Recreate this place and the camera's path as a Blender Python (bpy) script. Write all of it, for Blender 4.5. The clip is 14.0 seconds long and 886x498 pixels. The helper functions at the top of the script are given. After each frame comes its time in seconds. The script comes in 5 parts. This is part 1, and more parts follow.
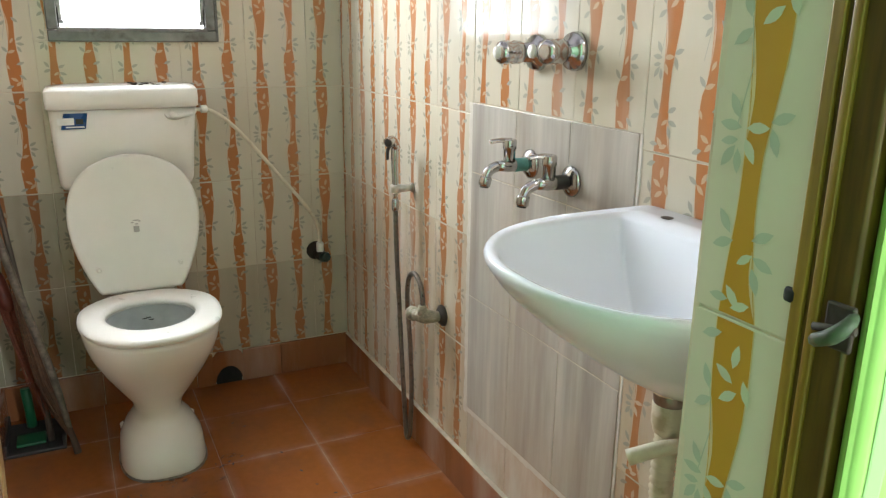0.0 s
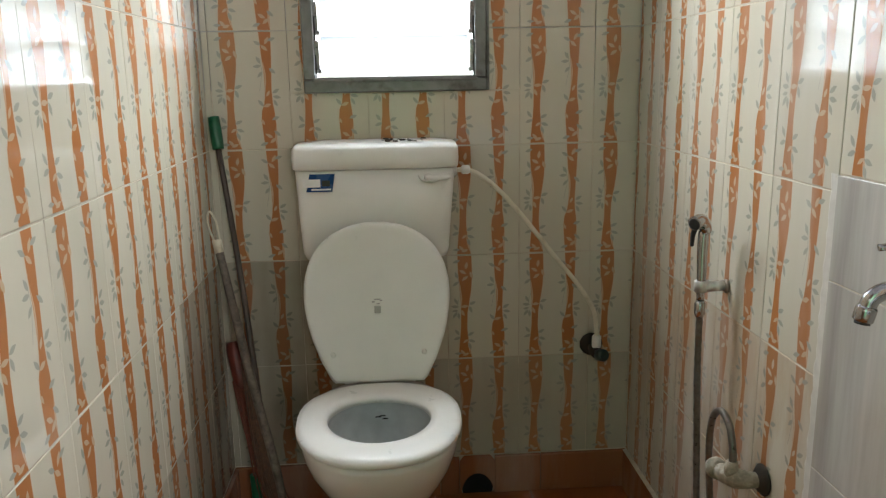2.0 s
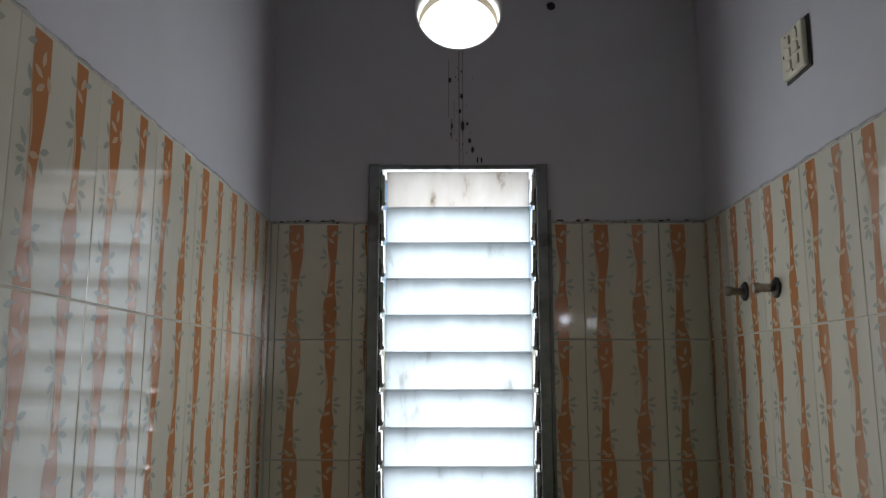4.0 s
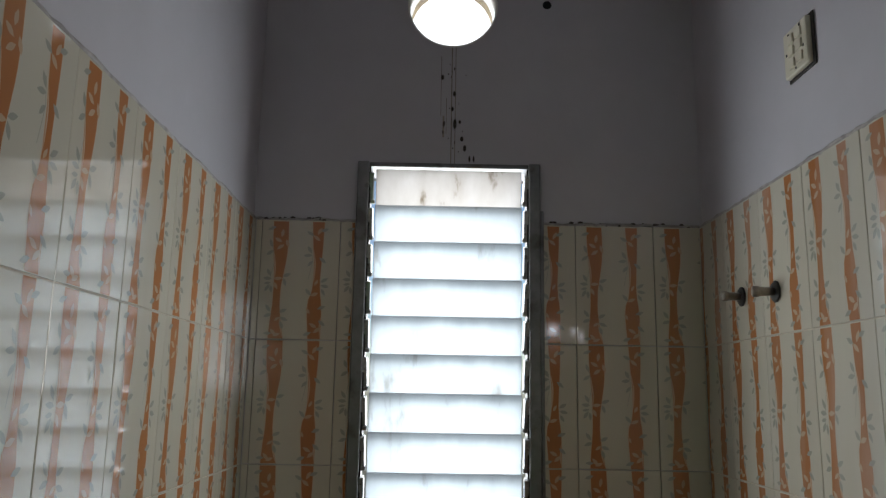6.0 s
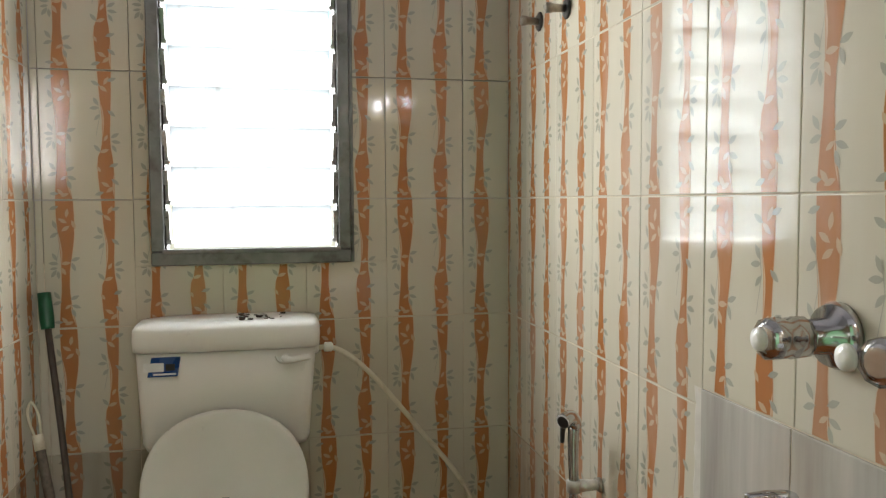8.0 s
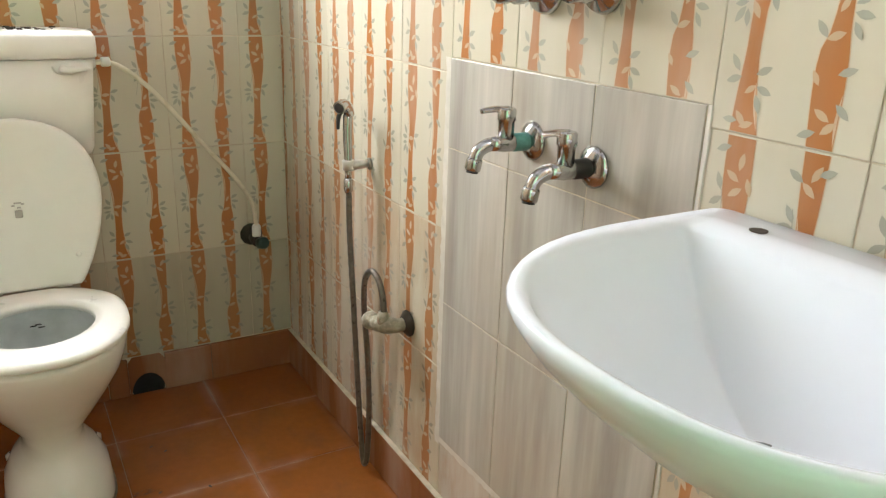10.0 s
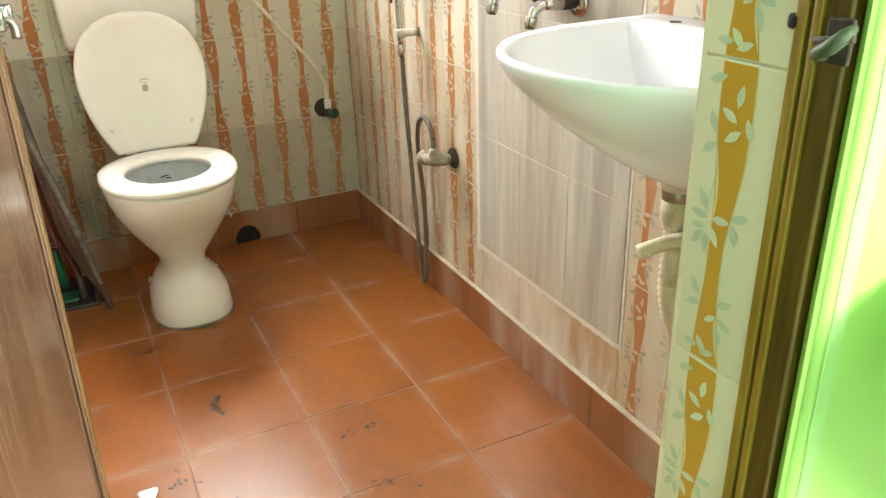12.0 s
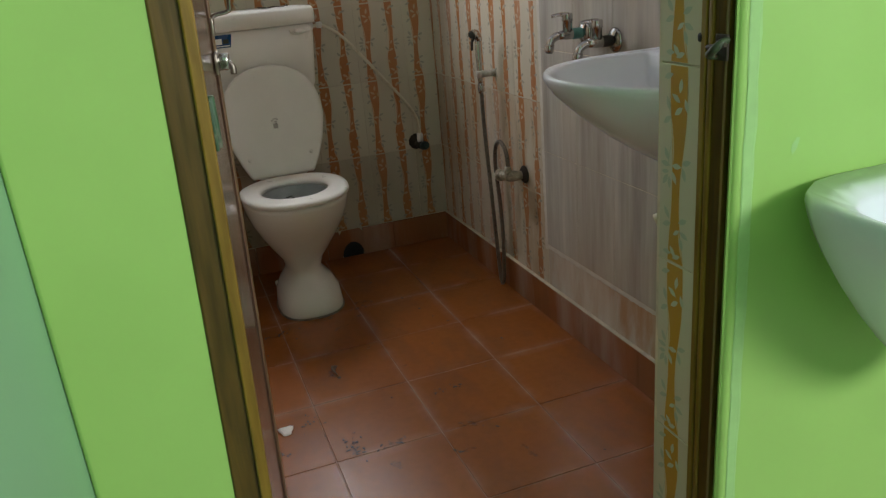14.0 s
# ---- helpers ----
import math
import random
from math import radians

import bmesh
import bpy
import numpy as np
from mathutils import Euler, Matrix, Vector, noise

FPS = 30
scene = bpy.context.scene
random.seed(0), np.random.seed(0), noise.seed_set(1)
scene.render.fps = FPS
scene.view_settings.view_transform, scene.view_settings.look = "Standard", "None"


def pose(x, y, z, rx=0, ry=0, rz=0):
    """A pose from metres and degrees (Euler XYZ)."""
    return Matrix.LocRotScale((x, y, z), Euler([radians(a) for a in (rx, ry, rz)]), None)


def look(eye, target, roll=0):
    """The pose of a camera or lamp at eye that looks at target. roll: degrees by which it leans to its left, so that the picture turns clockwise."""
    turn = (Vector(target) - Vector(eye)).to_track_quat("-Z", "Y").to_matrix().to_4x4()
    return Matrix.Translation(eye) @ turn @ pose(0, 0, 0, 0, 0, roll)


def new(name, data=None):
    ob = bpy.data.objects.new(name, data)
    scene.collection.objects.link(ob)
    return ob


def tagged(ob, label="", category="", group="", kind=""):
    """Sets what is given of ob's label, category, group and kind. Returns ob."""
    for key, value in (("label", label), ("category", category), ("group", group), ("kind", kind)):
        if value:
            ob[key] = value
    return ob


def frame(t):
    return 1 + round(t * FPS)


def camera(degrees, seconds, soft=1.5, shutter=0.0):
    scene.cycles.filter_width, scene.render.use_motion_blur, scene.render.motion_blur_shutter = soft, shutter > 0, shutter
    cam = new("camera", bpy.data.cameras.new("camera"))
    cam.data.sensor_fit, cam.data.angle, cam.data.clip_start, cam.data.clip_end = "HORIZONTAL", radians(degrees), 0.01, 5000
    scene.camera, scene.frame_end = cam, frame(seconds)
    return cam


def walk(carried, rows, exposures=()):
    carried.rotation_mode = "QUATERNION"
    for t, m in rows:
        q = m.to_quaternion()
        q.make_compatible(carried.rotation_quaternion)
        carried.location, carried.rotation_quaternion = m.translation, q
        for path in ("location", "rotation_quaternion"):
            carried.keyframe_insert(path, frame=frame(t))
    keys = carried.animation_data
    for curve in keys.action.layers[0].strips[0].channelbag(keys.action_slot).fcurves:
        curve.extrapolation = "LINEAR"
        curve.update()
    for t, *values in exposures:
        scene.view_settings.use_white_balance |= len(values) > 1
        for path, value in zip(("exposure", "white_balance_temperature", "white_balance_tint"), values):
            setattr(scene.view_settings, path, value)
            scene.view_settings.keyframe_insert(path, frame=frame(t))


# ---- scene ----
cam = camera(59.7, 14.0, soft=1.3)
PATH = [
    (0, (-0.052, 0.630, 1.231), (0.795, 2.355, 0.681), 0.7),
    (0.5, (-0.018, 0.762, 1.234), (0.628, 2.569, 0.669), -0.2),
    (1, (0.060, 0.931, 1.207), (0.493, 2.807, 0.666), -0.4),
    (1.5, (0.130, 1.056, 1.216), (0.404, 2.967, 0.691), -0.7),
    (2, (0.150, 1.148, 1.216), (0.281, 3.097, 0.781), -1.0),
    (2.5, (0.160, 1.208, 1.285), (0.196, 3.194, 1.042), -1.2),
    (3, (0.148, 1.225, 1.385), (0.174, 3.224, 1.364), -1.3),
    (3.5, (0.166, 1.225, 1.477), (0.155, 3.218, 1.646), -0.4),
    (4, (0.158, 1.215, 1.547), (0.134, 3.188, 1.876), -0.0),
    (4.2, (0.154, 1.219, 1.565), (0.121, 3.182, 1.947), 0.2),
    (6.3, (0.145, 1.282, 1.509), (0.184, 3.248, 1.869), 1.3),
    (6.5, (0.162, 1.283, 1.503), (0.229, 3.256, 1.825), 1.3),
    (7, (0.199, 1.273, 1.467), (0.371, 3.257, 1.658), 1.0),
    (7.5, (0.212, 1.274, 1.412), (0.486, 3.255, 1.439), 0.5),
    (8, (0.238, 1.272, 1.334), (0.650, 3.225, 1.209), -0.3),
    (8.5, (0.171, 1.227, 1.308), (0.865, 3.082, 1.022), -0.2),
    (9, (0.131, 1.175, 1.271), (1.068, 2.893, 0.853), 0.2),
    (9.2, (0.12, 1.156, 1.257), (1.128, 2.82, 0.796), 0.6),
    (11.3, (0.012, 0.752, 1.107), (0.812, 2.382, 0.269), 1.2),
    (11.5, (-0.016, 0.716, 1.119), (0.777, 2.346, 0.274), 0.4),
    (12, (-0.101, 0.566, 1.143), (0.683, 2.206, 0.308), -2.0),
    (12.5, (-0.197, 0.441, 1.162), (0.600, 2.075, 0.331), -1.3),
    (13, (-0.210, 0.333, 1.127), (0.484, 2.0, 0.262), -4.0),
    (13.5, (-0.234, 0.204, 1.097), (0.357, 1.903, 0.223), -4.8),
    (14, (-0.271, 0.126, 1.17), (0.335, 1.899, 0.471), -5.1),
]
EXPOSURES = [(0.0, 2.05, 6550, 9), (0.8, 2.05, 6450, 8), (1.5, 1.45, 6400, 10), (2.2, 1.3, 6450, 9), (2.6, 1.0, 6350, 10), (3.0, 0.25, 6350, 10), (3.5, -0.38, 6350, 10), (4.0, -0.55, 6350, 10), (6.5, -0.50, 6500, 10), (7.0, -0.15, 6750, 10), (7.5, 0.5, 7000, 10), (7.95, 1.1, 6900, 10), (8.3, 1.35, 6900, 10), (9.0, 1.6, 6700, 10), (11.3, 2.9, 7300, 10), (12.0, 2.8, 7300, 10), (12.5, 2.38, 6900, 13), (13.0, 1.9, 7000, 20), (13.5, 0.6, 6800, 13), (14.0, 0.65, 6800, 14)]
walk(cam, [(t, look(eye, target, roll)) for t, eye, target, roll in PATH], EXPOSURES)

# ---- world, sun, large lights ----
world = bpy.data.worlds.new("world")
scene.world = world
world.use_nodes = True
wn = world.node_tree.nodes
sky = wn.new("ShaderNodeTexSky")
sky.sky_type = "NISHITA"
sky.sun_disc = False
sky.sun_elevation, sky.sun_rotation = radians(50), radians(200)
wn["Background"].inputs["Strength"].default_value = 0.15
world.node_tree.links.new(sky.outputs[0], wn["Background"].inputs["Color"])

sun_data = bpy.data.lights.new("sun", "SUN")
sun_data.energy, sun_data.angle, sun_data.color = 1.2, radians(12), (1.0, 0.96, 0.9)
sun = new("sun", sun_data)
sun.matrix_world = look((0, 0, 10), (0.26, 0.72, 4.0))


def area(name, width, height, power, color, m):
    data = bpy.data.lights.new(name, "AREA")
    data.shape, data.size, data.size_y, data.energy, data.color = "RECTANGLE", width, height, power, color
    ob = new(name, data)
    ob.matrix_world = m
    return ob


area("window_light", 0.42, 0.90, 13.0, (0.90, 0.96, 1.0), pose(0.173, 3.36, 1.65, -90, 0, 0))
# unseen lamp added behind the viewpoint to light the hall and doorway
area("hall_fill_light", 1.3, 0.9, 56.0, (0.97, 0.98, 1.0), pose(1.75, -2.40, 1.95, 84, 0, 18))

vent_data = bpy.data.lights.new("vent_light", "AREA")
vent_data.shape, vent_data.size, vent_data.energy, vent_data.color = "DISK", 0.42, 2.4, (0.95, 0.98, 1.0)
new("vent_light", vent_data).matrix_world = look((0.177, 3.46, 2.70), (0.177, 3.2, 2.57))


# ---- materials ----
class Nodes:
    def __init__(self, name):
        self.mat = bpy.data.materials.new(name)
        self.mat.use_nodes = True
        self.t = self.mat.node_tree
        self.b = self.t.nodes["Principled BSDF"]
        self.coord = self.t.nodes.new("ShaderNodeTexCoord").outputs["Object"]

    def add(self, kind, **values):
        n = self.t.nodes.new(kind)
        for k, v in values.items():
            n.inputs[k.replace("_", " ")].default_value = v
        return n

    def link(self, a, b):
        self.t.links.new(a, b)

    def mapping(self, scale, world_space=False):
        m = self.t.nodes.new("ShaderNodeMapping")
        m.inputs["Scale"].default_value = scale
        if world_space:
            self.link(self.t.nodes.new("ShaderNodeNewGeometry").outputs["Position"], m.inputs[0])
        else:
            self.link(self.coord, m.inputs[0])
        return m.outputs[0]

    def noise(self, scale, stretch=(1, 1, 1), detail=4.0, world_space=True, rough=0.55):
        n = self.add("ShaderNodeTexNoise", Scale=scale, Detail=detail, Roughness=rough)
        self.link(self.mapping(stretch, world_space), n.inputs["Vector"])
        return n.outputs["Fac"]

    def ramp(self, fac, stops):
        r = self.t.nodes.new("ShaderNodeValToRGB")
        el = r.color_ramp.elements
        while len(el) < len(stops):
            el.new(0.5)
        for e, (p, c) in zip(el, stops):
            e.position, e.color = p, (*c, 1) if len(c) == 3 else c
        self.link(fac, r.inputs[0])
        return r.outputs["Color"]

    def mix(self, fac, a, b, mode="MIX"):
        m = self.t.nodes.new("ShaderNodeMix")
        m.data_type, m.blend_type = "RGBA", mode
        for v, s in ((fac, m.inputs[0]), (a, m.inputs[6]), (b, m.inputs[7])):
            if isinstance(v, (int, float)):
                s.default_value = v
            elif isinstance(v, tuple):
                s.default_value = (*v, 1)
            else:
                self.link(v, s)
        return m.outputs[2]

    def bump(self, height, strength, distance=0.002, normal=None):
        b = self.add("ShaderNodeBump", Strength=strength, Distance=distance)
        self.link(height, b.inputs["Height"])
        if normal:
            self.link(normal, b.inputs["Normal"])
        self.link(b.outputs[0], self.b.inputs["Normal"])
        return b.outputs[0]

    def base(self, c):
        if isinstance(c, tuple):
            self.b.inputs["Base Color"].default_value = (*c, 1)
        else:
            self.link(c, self.b.inputs["Base Color"])
        return self

    def rough(self, r, metal=0.0):
        if isinstance(r, (int, float)):
            self.b.inputs["Roughness"].default_value = r
        else:
            self.link(r, self.b.inputs["Roughness"])
        self.b.inputs["Metallic"].default_value = metal
        return self

    def random(self):
        return self.t.nodes.new("ShaderNodeObjectInfo").outputs["Random"]


def simple(name, color, rough=0.5, metal=0.0, vary=0.12, scale=30.0, bump=0.0, wear=None):
    """A surface of one colour with fine and coarse variation, and stains of the colour wear."""
    n = Nodes(name)
    fine = n.noise(scale)
    coarse = n.noise(scale * 0.13, detail=2.0)
    dark = tuple(c * (1 - vary) for c in color)
    light = tuple(min(1, c * (1 + vary)) for c in color)
    col = n.mix(n.ramp(fine, [(0.3, (0, 0, 0)), (0.7, (1, 1, 1))]), dark, light)
    col = n.mix(n.ramp(coarse, [(0.35, (0, 0, 0)), (0.7, (0.5, 0.5, 0.5))]), col, tuple(c * (1 - vary) for c in dark))
    if wear:
        col = n.mix(n.ramp(n.noise(scale * 0.5, detail=8.0), [(0.56, (0, 0, 0)), (0.68, (0.85, 0.85, 0.85))]), col, wear)
    n.base(col)
    r = n.ramp(fine, [(0.2, (rough * 0.8,) * 3), (0.8, (min(1, rough * 1.3),) * 3)])
    n.rough(r, metal)
    if bump:
        n.bump(fine, bump)
    return n.mat


def glaze(name, color, dirt, amount, lime=0.0, rust=0.0):
    """Glazed wall tile; limescale and grime run down it."""
    n = Nodes(name)
    streak = n.noise(14.0, (1, 1, 0.12), detail=5.0)
    blot = n.noise(3.2, detail=5.0)
    mask = n.mix(0.5, n.ramp(streak, [(0.42, (0, 0, 0)), (0.75, (1, 1, 1))]), n.ramp(blot, [(0.4, (0, 0, 0)), (0.75, (1, 1, 1))]))
    col = n.mix(n.random(), tuple(c * 0.95 for c in color), tuple(min(1, c * 1.04) for c in color))
    weight = n.mix(1.0, mask, (amount,) * 3, "MULTIPLY")
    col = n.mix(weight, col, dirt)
    if rust:
        run = n.mix(1.0, n.ramp(n.noise(8.0, (1, 1, 0.3), detail=8.0, rough=0.6), [(0.43, (0, 0, 0)), (0.58, (1, 1, 1))]), (rust,) * 3, "MULTIPLY")
        col = n.mix(run, col, (0.40, 0.21, 0.09))
    if lime:
        wash = n.mix(1.0, n.ramp(n.noise(5.0, (1, 1, 0.22), detail=6.0), [(0.46, (0, 0, 0)), (0.66, (1, 1, 1))]), (lime,) * 3, "MULTIPLY")
        col = n.mix(wash, col, (0.68, 0.65, 0.60))
    n.base(col)
    n.b.inputs["IOR"].default_value = 1.6
    n.rough(n.ramp(mask, [(0.2, (0.065,) * 3), (1.0, (0.14 + 0.3 * amount,) * 3)]))
    ripple = n.bump(n.noise(9.0, (1, 1, 0.6), detail=2.0), 0.12, 0.004)
    n.bump(n.noise(70.0, (1, 1, 0.3), detail=2.0), 0.05, 0.001, ripple)
    return n.mat


def wood(name, dark, light, rough=0.3, stretch=(9, 9, 0.7)):
    n = Nodes(name)
    grain = n.noise(12.0, stretch, detail=6.0)
    coarse = n.noise(2.5, (3, 3, 0.5), detail=2.0)
    col = n.mix(n.ramp(grain, [(0.35, (0, 0, 0)), (0.65, (1, 1, 1))]), dark, light)
    col = n.mix(n.ramp(coarse, [(0.4, (0, 0, 0)), (0.7, (0.5, 0.5, 0.5))]), col, tuple(c * 0.6 for c in dark))
    n.base(col)
    n.rough(n.ramp(grain, [(0.3, (rough * 0.8,) * 3), (0.8, (rough * 1.4,) * 3)]))
    n.bump(grain, 0.15)
    return n.mat


CREAM, ORANGE, LEAF = (0.60, 0.56, 0.455), (0.43, 0.165, 0.055), (0.37, 0.37, 0.31)
tile_cream = glaze("tile_cream", CREAM, (0.36, 0.30, 0.22), 0.22)
tile_orange = glaze("tile_orange", ORANGE, (0.45, 0.26, 0.14), 0.3)
tile_leaf = glaze("tile_leaf", LEAF, (0.35, 0.32, 0.25), 0.2)
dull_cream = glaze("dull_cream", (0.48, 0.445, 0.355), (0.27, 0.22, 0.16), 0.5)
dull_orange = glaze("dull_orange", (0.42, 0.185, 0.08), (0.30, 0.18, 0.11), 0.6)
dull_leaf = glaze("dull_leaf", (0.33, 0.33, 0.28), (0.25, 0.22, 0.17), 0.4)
tile_edge = glaze("tile_edge", (0.62, 0.44, 0.30), (0.45, 0.34, 0.22), 0.3)
light_leaf = glaze("light_leaf", (0.55, 0.39, 0.25), (0.42, 0.32, 0.22), 0.2)
RIGHT_SET = tuple(glaze("film_" + k, c, (0.36, 0.30, 0.22), 0.22, 0.34) for k, c in (("cream", CREAM), ("orange", ORANGE), ("leaf", LEAF), ("edge", (0.62, 0.44, 0.30)), ("light_leaf", (0.55, 0.39, 0.25))))
WALL_SET = (tile_cream, tile_orange, tile_leaf, tile_edge, light_leaf)
STAIN_SET = (glaze("stained_low", (0.60, 0.56, 0.46), (0.34, 0.20, 0.09), 0.5, 0.6, 0.35), glaze("stained_low_orange", (0.44, 0.20, 0.09), (0.30, 0.17, 0.09), 0.7, 0.55),
             glaze("stained_low_leaf", (0.36, 0.35, 0.30), (0.27, 0.17, 0.09), 0.6, 0.6), glaze("stained_low_edge", (0.60, 0.46, 0.34), (0.34, 0.20, 0.09), 0.6, 0.6),
             glaze("stained_low_light_leaf", (0.58, 0.46, 0.34), (0.34, 0.20, 0.09), 0.6, 0.6))
# orange shifted to ochre, leaves greener: the green wall's bounce put into the colour
REVEAL_SET = (tile_cream, glaze("orange_green_lit", (0.48, 0.25, 0.035), (0.45, 0.30, 0.14), 0.3), glaze("reveal_leaf", (0.42, 0.46, 0.38), (0.35, 0.32, 0.25), 0.2),
              glaze("reveal_edge", (0.64, 0.50, 0.30), (0.45, 0.34, 0.2), 0.2), glaze("reveal_light_leaf", (0.50, 0.53, 0.41), (0.40, 0.36, 0.25), 0.15))
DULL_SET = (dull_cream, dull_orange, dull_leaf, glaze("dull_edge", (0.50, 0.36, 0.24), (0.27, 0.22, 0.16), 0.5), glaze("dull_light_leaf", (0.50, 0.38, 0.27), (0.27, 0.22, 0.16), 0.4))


def grey_tile_material():
    n = Nodes("grey_tile")
    vein = n.noise(11.0, (1, 1, 0.07), detail=5.0)
    fine = n.noise(60.0, (1, 1, 0.1), detail=3.0)
    col = n.ramp(vein, [(0.28, (0.30, 0.28, 0.25)), (0.46, (0.47, 0.45, 0.41)), (0.62, (0.58, 0.55, 0.49)), (0.8, (0.42, 0.35, 0.28))])
    col = n.mix(0.25, col, n.ramp(fine, [(0.3, (0.3, 0.27, 0.25)), (0.7, (0.6, 0.56, 0.52))]))
    n.base(n.mix(n.ramp(n.noise(4.0, (1, 1, 0.4), detail=8.0), [(0.45, (0, 0, 0)), (0.72, (0.6, 0.6, 0.6))]), col, (0.38, 0.29, 0.21)))
    n.rough(n.ramp(vein, [(0.2, (0.16,) * 3), (0.8, (0.3,) * 3)]))
    n.bump(fine, 0.1)
    return n.mat


grey_tile = grey_tile_material()


def floor_material(name, a, b, rough):
    n = Nodes(name)
    coarse = n.noise(2.6, (1, 0.7, 1), detail=9.0, rough=0.6)
    fine = n.noise(45.0, detail=5.0)
    col = n.mix(n.ramp(coarse, [(0.2, (0, 0, 0)), (0.8, (1, 1, 1))]), tuple(c * 0.95 for c in a), tuple(c * 1.0 for c in b))
    col = n.mix(n.ramp(fine, [(0.3, (0, 0, 0)), (0.75, (0.25, 0.25, 0.25))]), col, tuple(c * 0.6 for c in a))
    soot = n.ramp(n.noise(7.0, (1, 0.5, 1), detail=5.0, rough=0.6), [(0.48, (0, 0, 0)), (0.85, (0.55, 0.55, 0.55))])
    col = n.mix(soot, col, (0.11, 0.055, 0.035))
    col = n.mix(n.mix(1.0, n.random(), (0.14,) * 3, "MULTIPLY"), col, tuple(c * 0.7 for c in a))
    sep = n.t.nodes.new("ShaderNodeSeparateXYZ")
    n.link(n.t.nodes.new("ShaderNodeTexCoord").outputs["Generated"], sep.inputs[0])
    edges = []
    for axis in ("X", "Y"):
        m = n.t.nodes.new("ShaderNodeMath")
        m.operation = "SUBTRACT"
        n.link(sep.outputs[axis], m.inputs[0])
        m.inputs[1].default_value = 0.5
        k = n.t.nodes.new("ShaderNodeMath")
        k.operation = "ABSOLUTE"
        n.link(m.outputs[0], k.inputs[0])
        edges.append(k.outputs[0])
    top = n.t.nodes.new("ShaderNodeMath")
    top.operation = "MAXIMUM"
    n.link(edges[0], top.inputs[0])
    n.link(edges[1], top.inputs[1])
    lime = n.mix(1.0, n.ramp(top.outputs[0], [(0.38, (0, 0, 0)), (0.47, (0.25, 0.25, 0.25)), (0.5, (0.8, 0.8, 0.8))]),
                 n.ramp(n.noise(4.5, detail=5.0), [(0.42, (0, 0, 0)), (0.68, (0.5, 0.5, 0.5))]), "MULTIPLY")
    col = n.mix(lime, col, (0.60, 0.44, 0.34))
    n.base(col)
    n.rough(rough * 1.2)
    n.bump(n.noise(16.0, detail=3.0), 0.08, 0.003)
    return n.mat


floor_red = floor_material("floor_red", (0.27, 0.078, 0.017), (0.35, 0.115, 0.025), 0.22)
skirting_red = glaze("skirting_red", (0.31, 0.115, 0.045), (0.14, 0.06, 0.035), 0.5, 0.25)
grout = simple("grout", (0.62, 0.54, 0.42), 0.9, vary=0.3, scale=20, wear=(0.36, 0.28, 0.2))
floor_grout = simple("floor_grout", (0.38, 0.22, 0.14), 0.9, vary=0.35, scale=14, wear=(0.25, 0.13, 0.08))
plaster = simple("plaster", (0.52, 0.50, 0.53), 0.8, vary=0.05, scale=8, bump=0.1)
green_paint = simple("green_paint", (0.32, 0.57, 0.15), 0.42, vary=0.06, scale=5, bump=0.12)
# bluer green than the wall beside the door, for the other hall walls
mint_tone = simple("mint_tone", (0.30, 0.55, 0.36), 0.45, vary=0.05, scale=5, bump=0.12)
ceramic = simple("ceramic", (0.80, 0.79, 0.76), 0.08, vary=0.03, scale=6)
basin_white = simple("basin_white", (0.80, 0.85, 0.95), 0.14, vary=0.02, scale=6)
bowl_inside = simple("bowl_inside", (0.70, 0.73, 0.73), 0.12, vary=0.15, scale=14)
plastic = simple("plastic", (0.80, 0.79, 0.75), 0.30, vary=0.03, scale=10)
pipe_cream = simple("pipe_cream", (0.62, 0.57, 0.44), 0.4, vary=0.12, scale=40, wear=(0.35, 0.29, 0.18))
crusted = simple("crusted", (0.36, 0.32, 0.25), 0.65, 0.25, vary=0.35, scale=90, bump=0.5, wear=(0.50, 0.47, 0.40))
chrome = simple("chrome", (0.54, 0.54, 0.54), 0.12, 1.0, vary=0.12, scale=60, wear=(0.40, 0.38, 0.34))
dull_metal = simple("dull_metal", (0.38, 0.34, 0.29), 0.35, 1.0, vary=0.25, scale=80, bump=0.2, wear=(0.22, 0.18, 0.13))
dark_metal = simple("dark_metal", (0.05, 0.045, 0.04), 0.55, 0.4, vary=0.3, scale=60, bump=0.2)
teal_tape = simple("teal_tape", (0.10, 0.28, 0.26), 0.5, vary=0.25, scale=70, wear=(0.2, 0.2, 0.17))
rubber = simple("rubber", (0.025, 0.025, 0.025), 0.6)
black = simple("black", (0.008, 0.008, 0.008), 0.8)
hose_grey = simple("hose_grey", (0.19, 0.17, 0.15), 0.3, 0.6, vary=0.25, scale=90, wear=(0.16, 0.12, 0.09))
aluminium = simple("aluminium", (0.25, 0.25, 0.25), 0.42, 0.7, vary=0.2, scale=30, wear=(0.12, 0.11, 0.10))
frame_wood = wood("frame_wood", (0.055, 0.030, 0.003), (0.11, 0.060, 0.005), 0.4)
leaf_wood = wood("leaf_wood", (0.12, 0.07, 0.045), (0.21, 0.13, 0.085), 0.16)
bead_wood = wood("bead_wood", (0.15, 0.085, 0.03), (0.27, 0.165, 0.07), 0.3)
green_plastic = simple("green_plastic", (0.005, 0.10, 0.04), 0.35, vary=0.2)
inlet_cream = simple("inlet_cream", (0.72, 0.67, 0.54), 0.35, vary=0.1, scale=40, wear=(0.5, 0.44, 0.3))
red_plastic = simple("red_plastic", (0.15, 0.028, 0.014), 0.4, vary=0.3, scale=50)
straw = simple("straw", (0.11, 0.055, 0.03), 0.8, vary=0.4, scale=90)
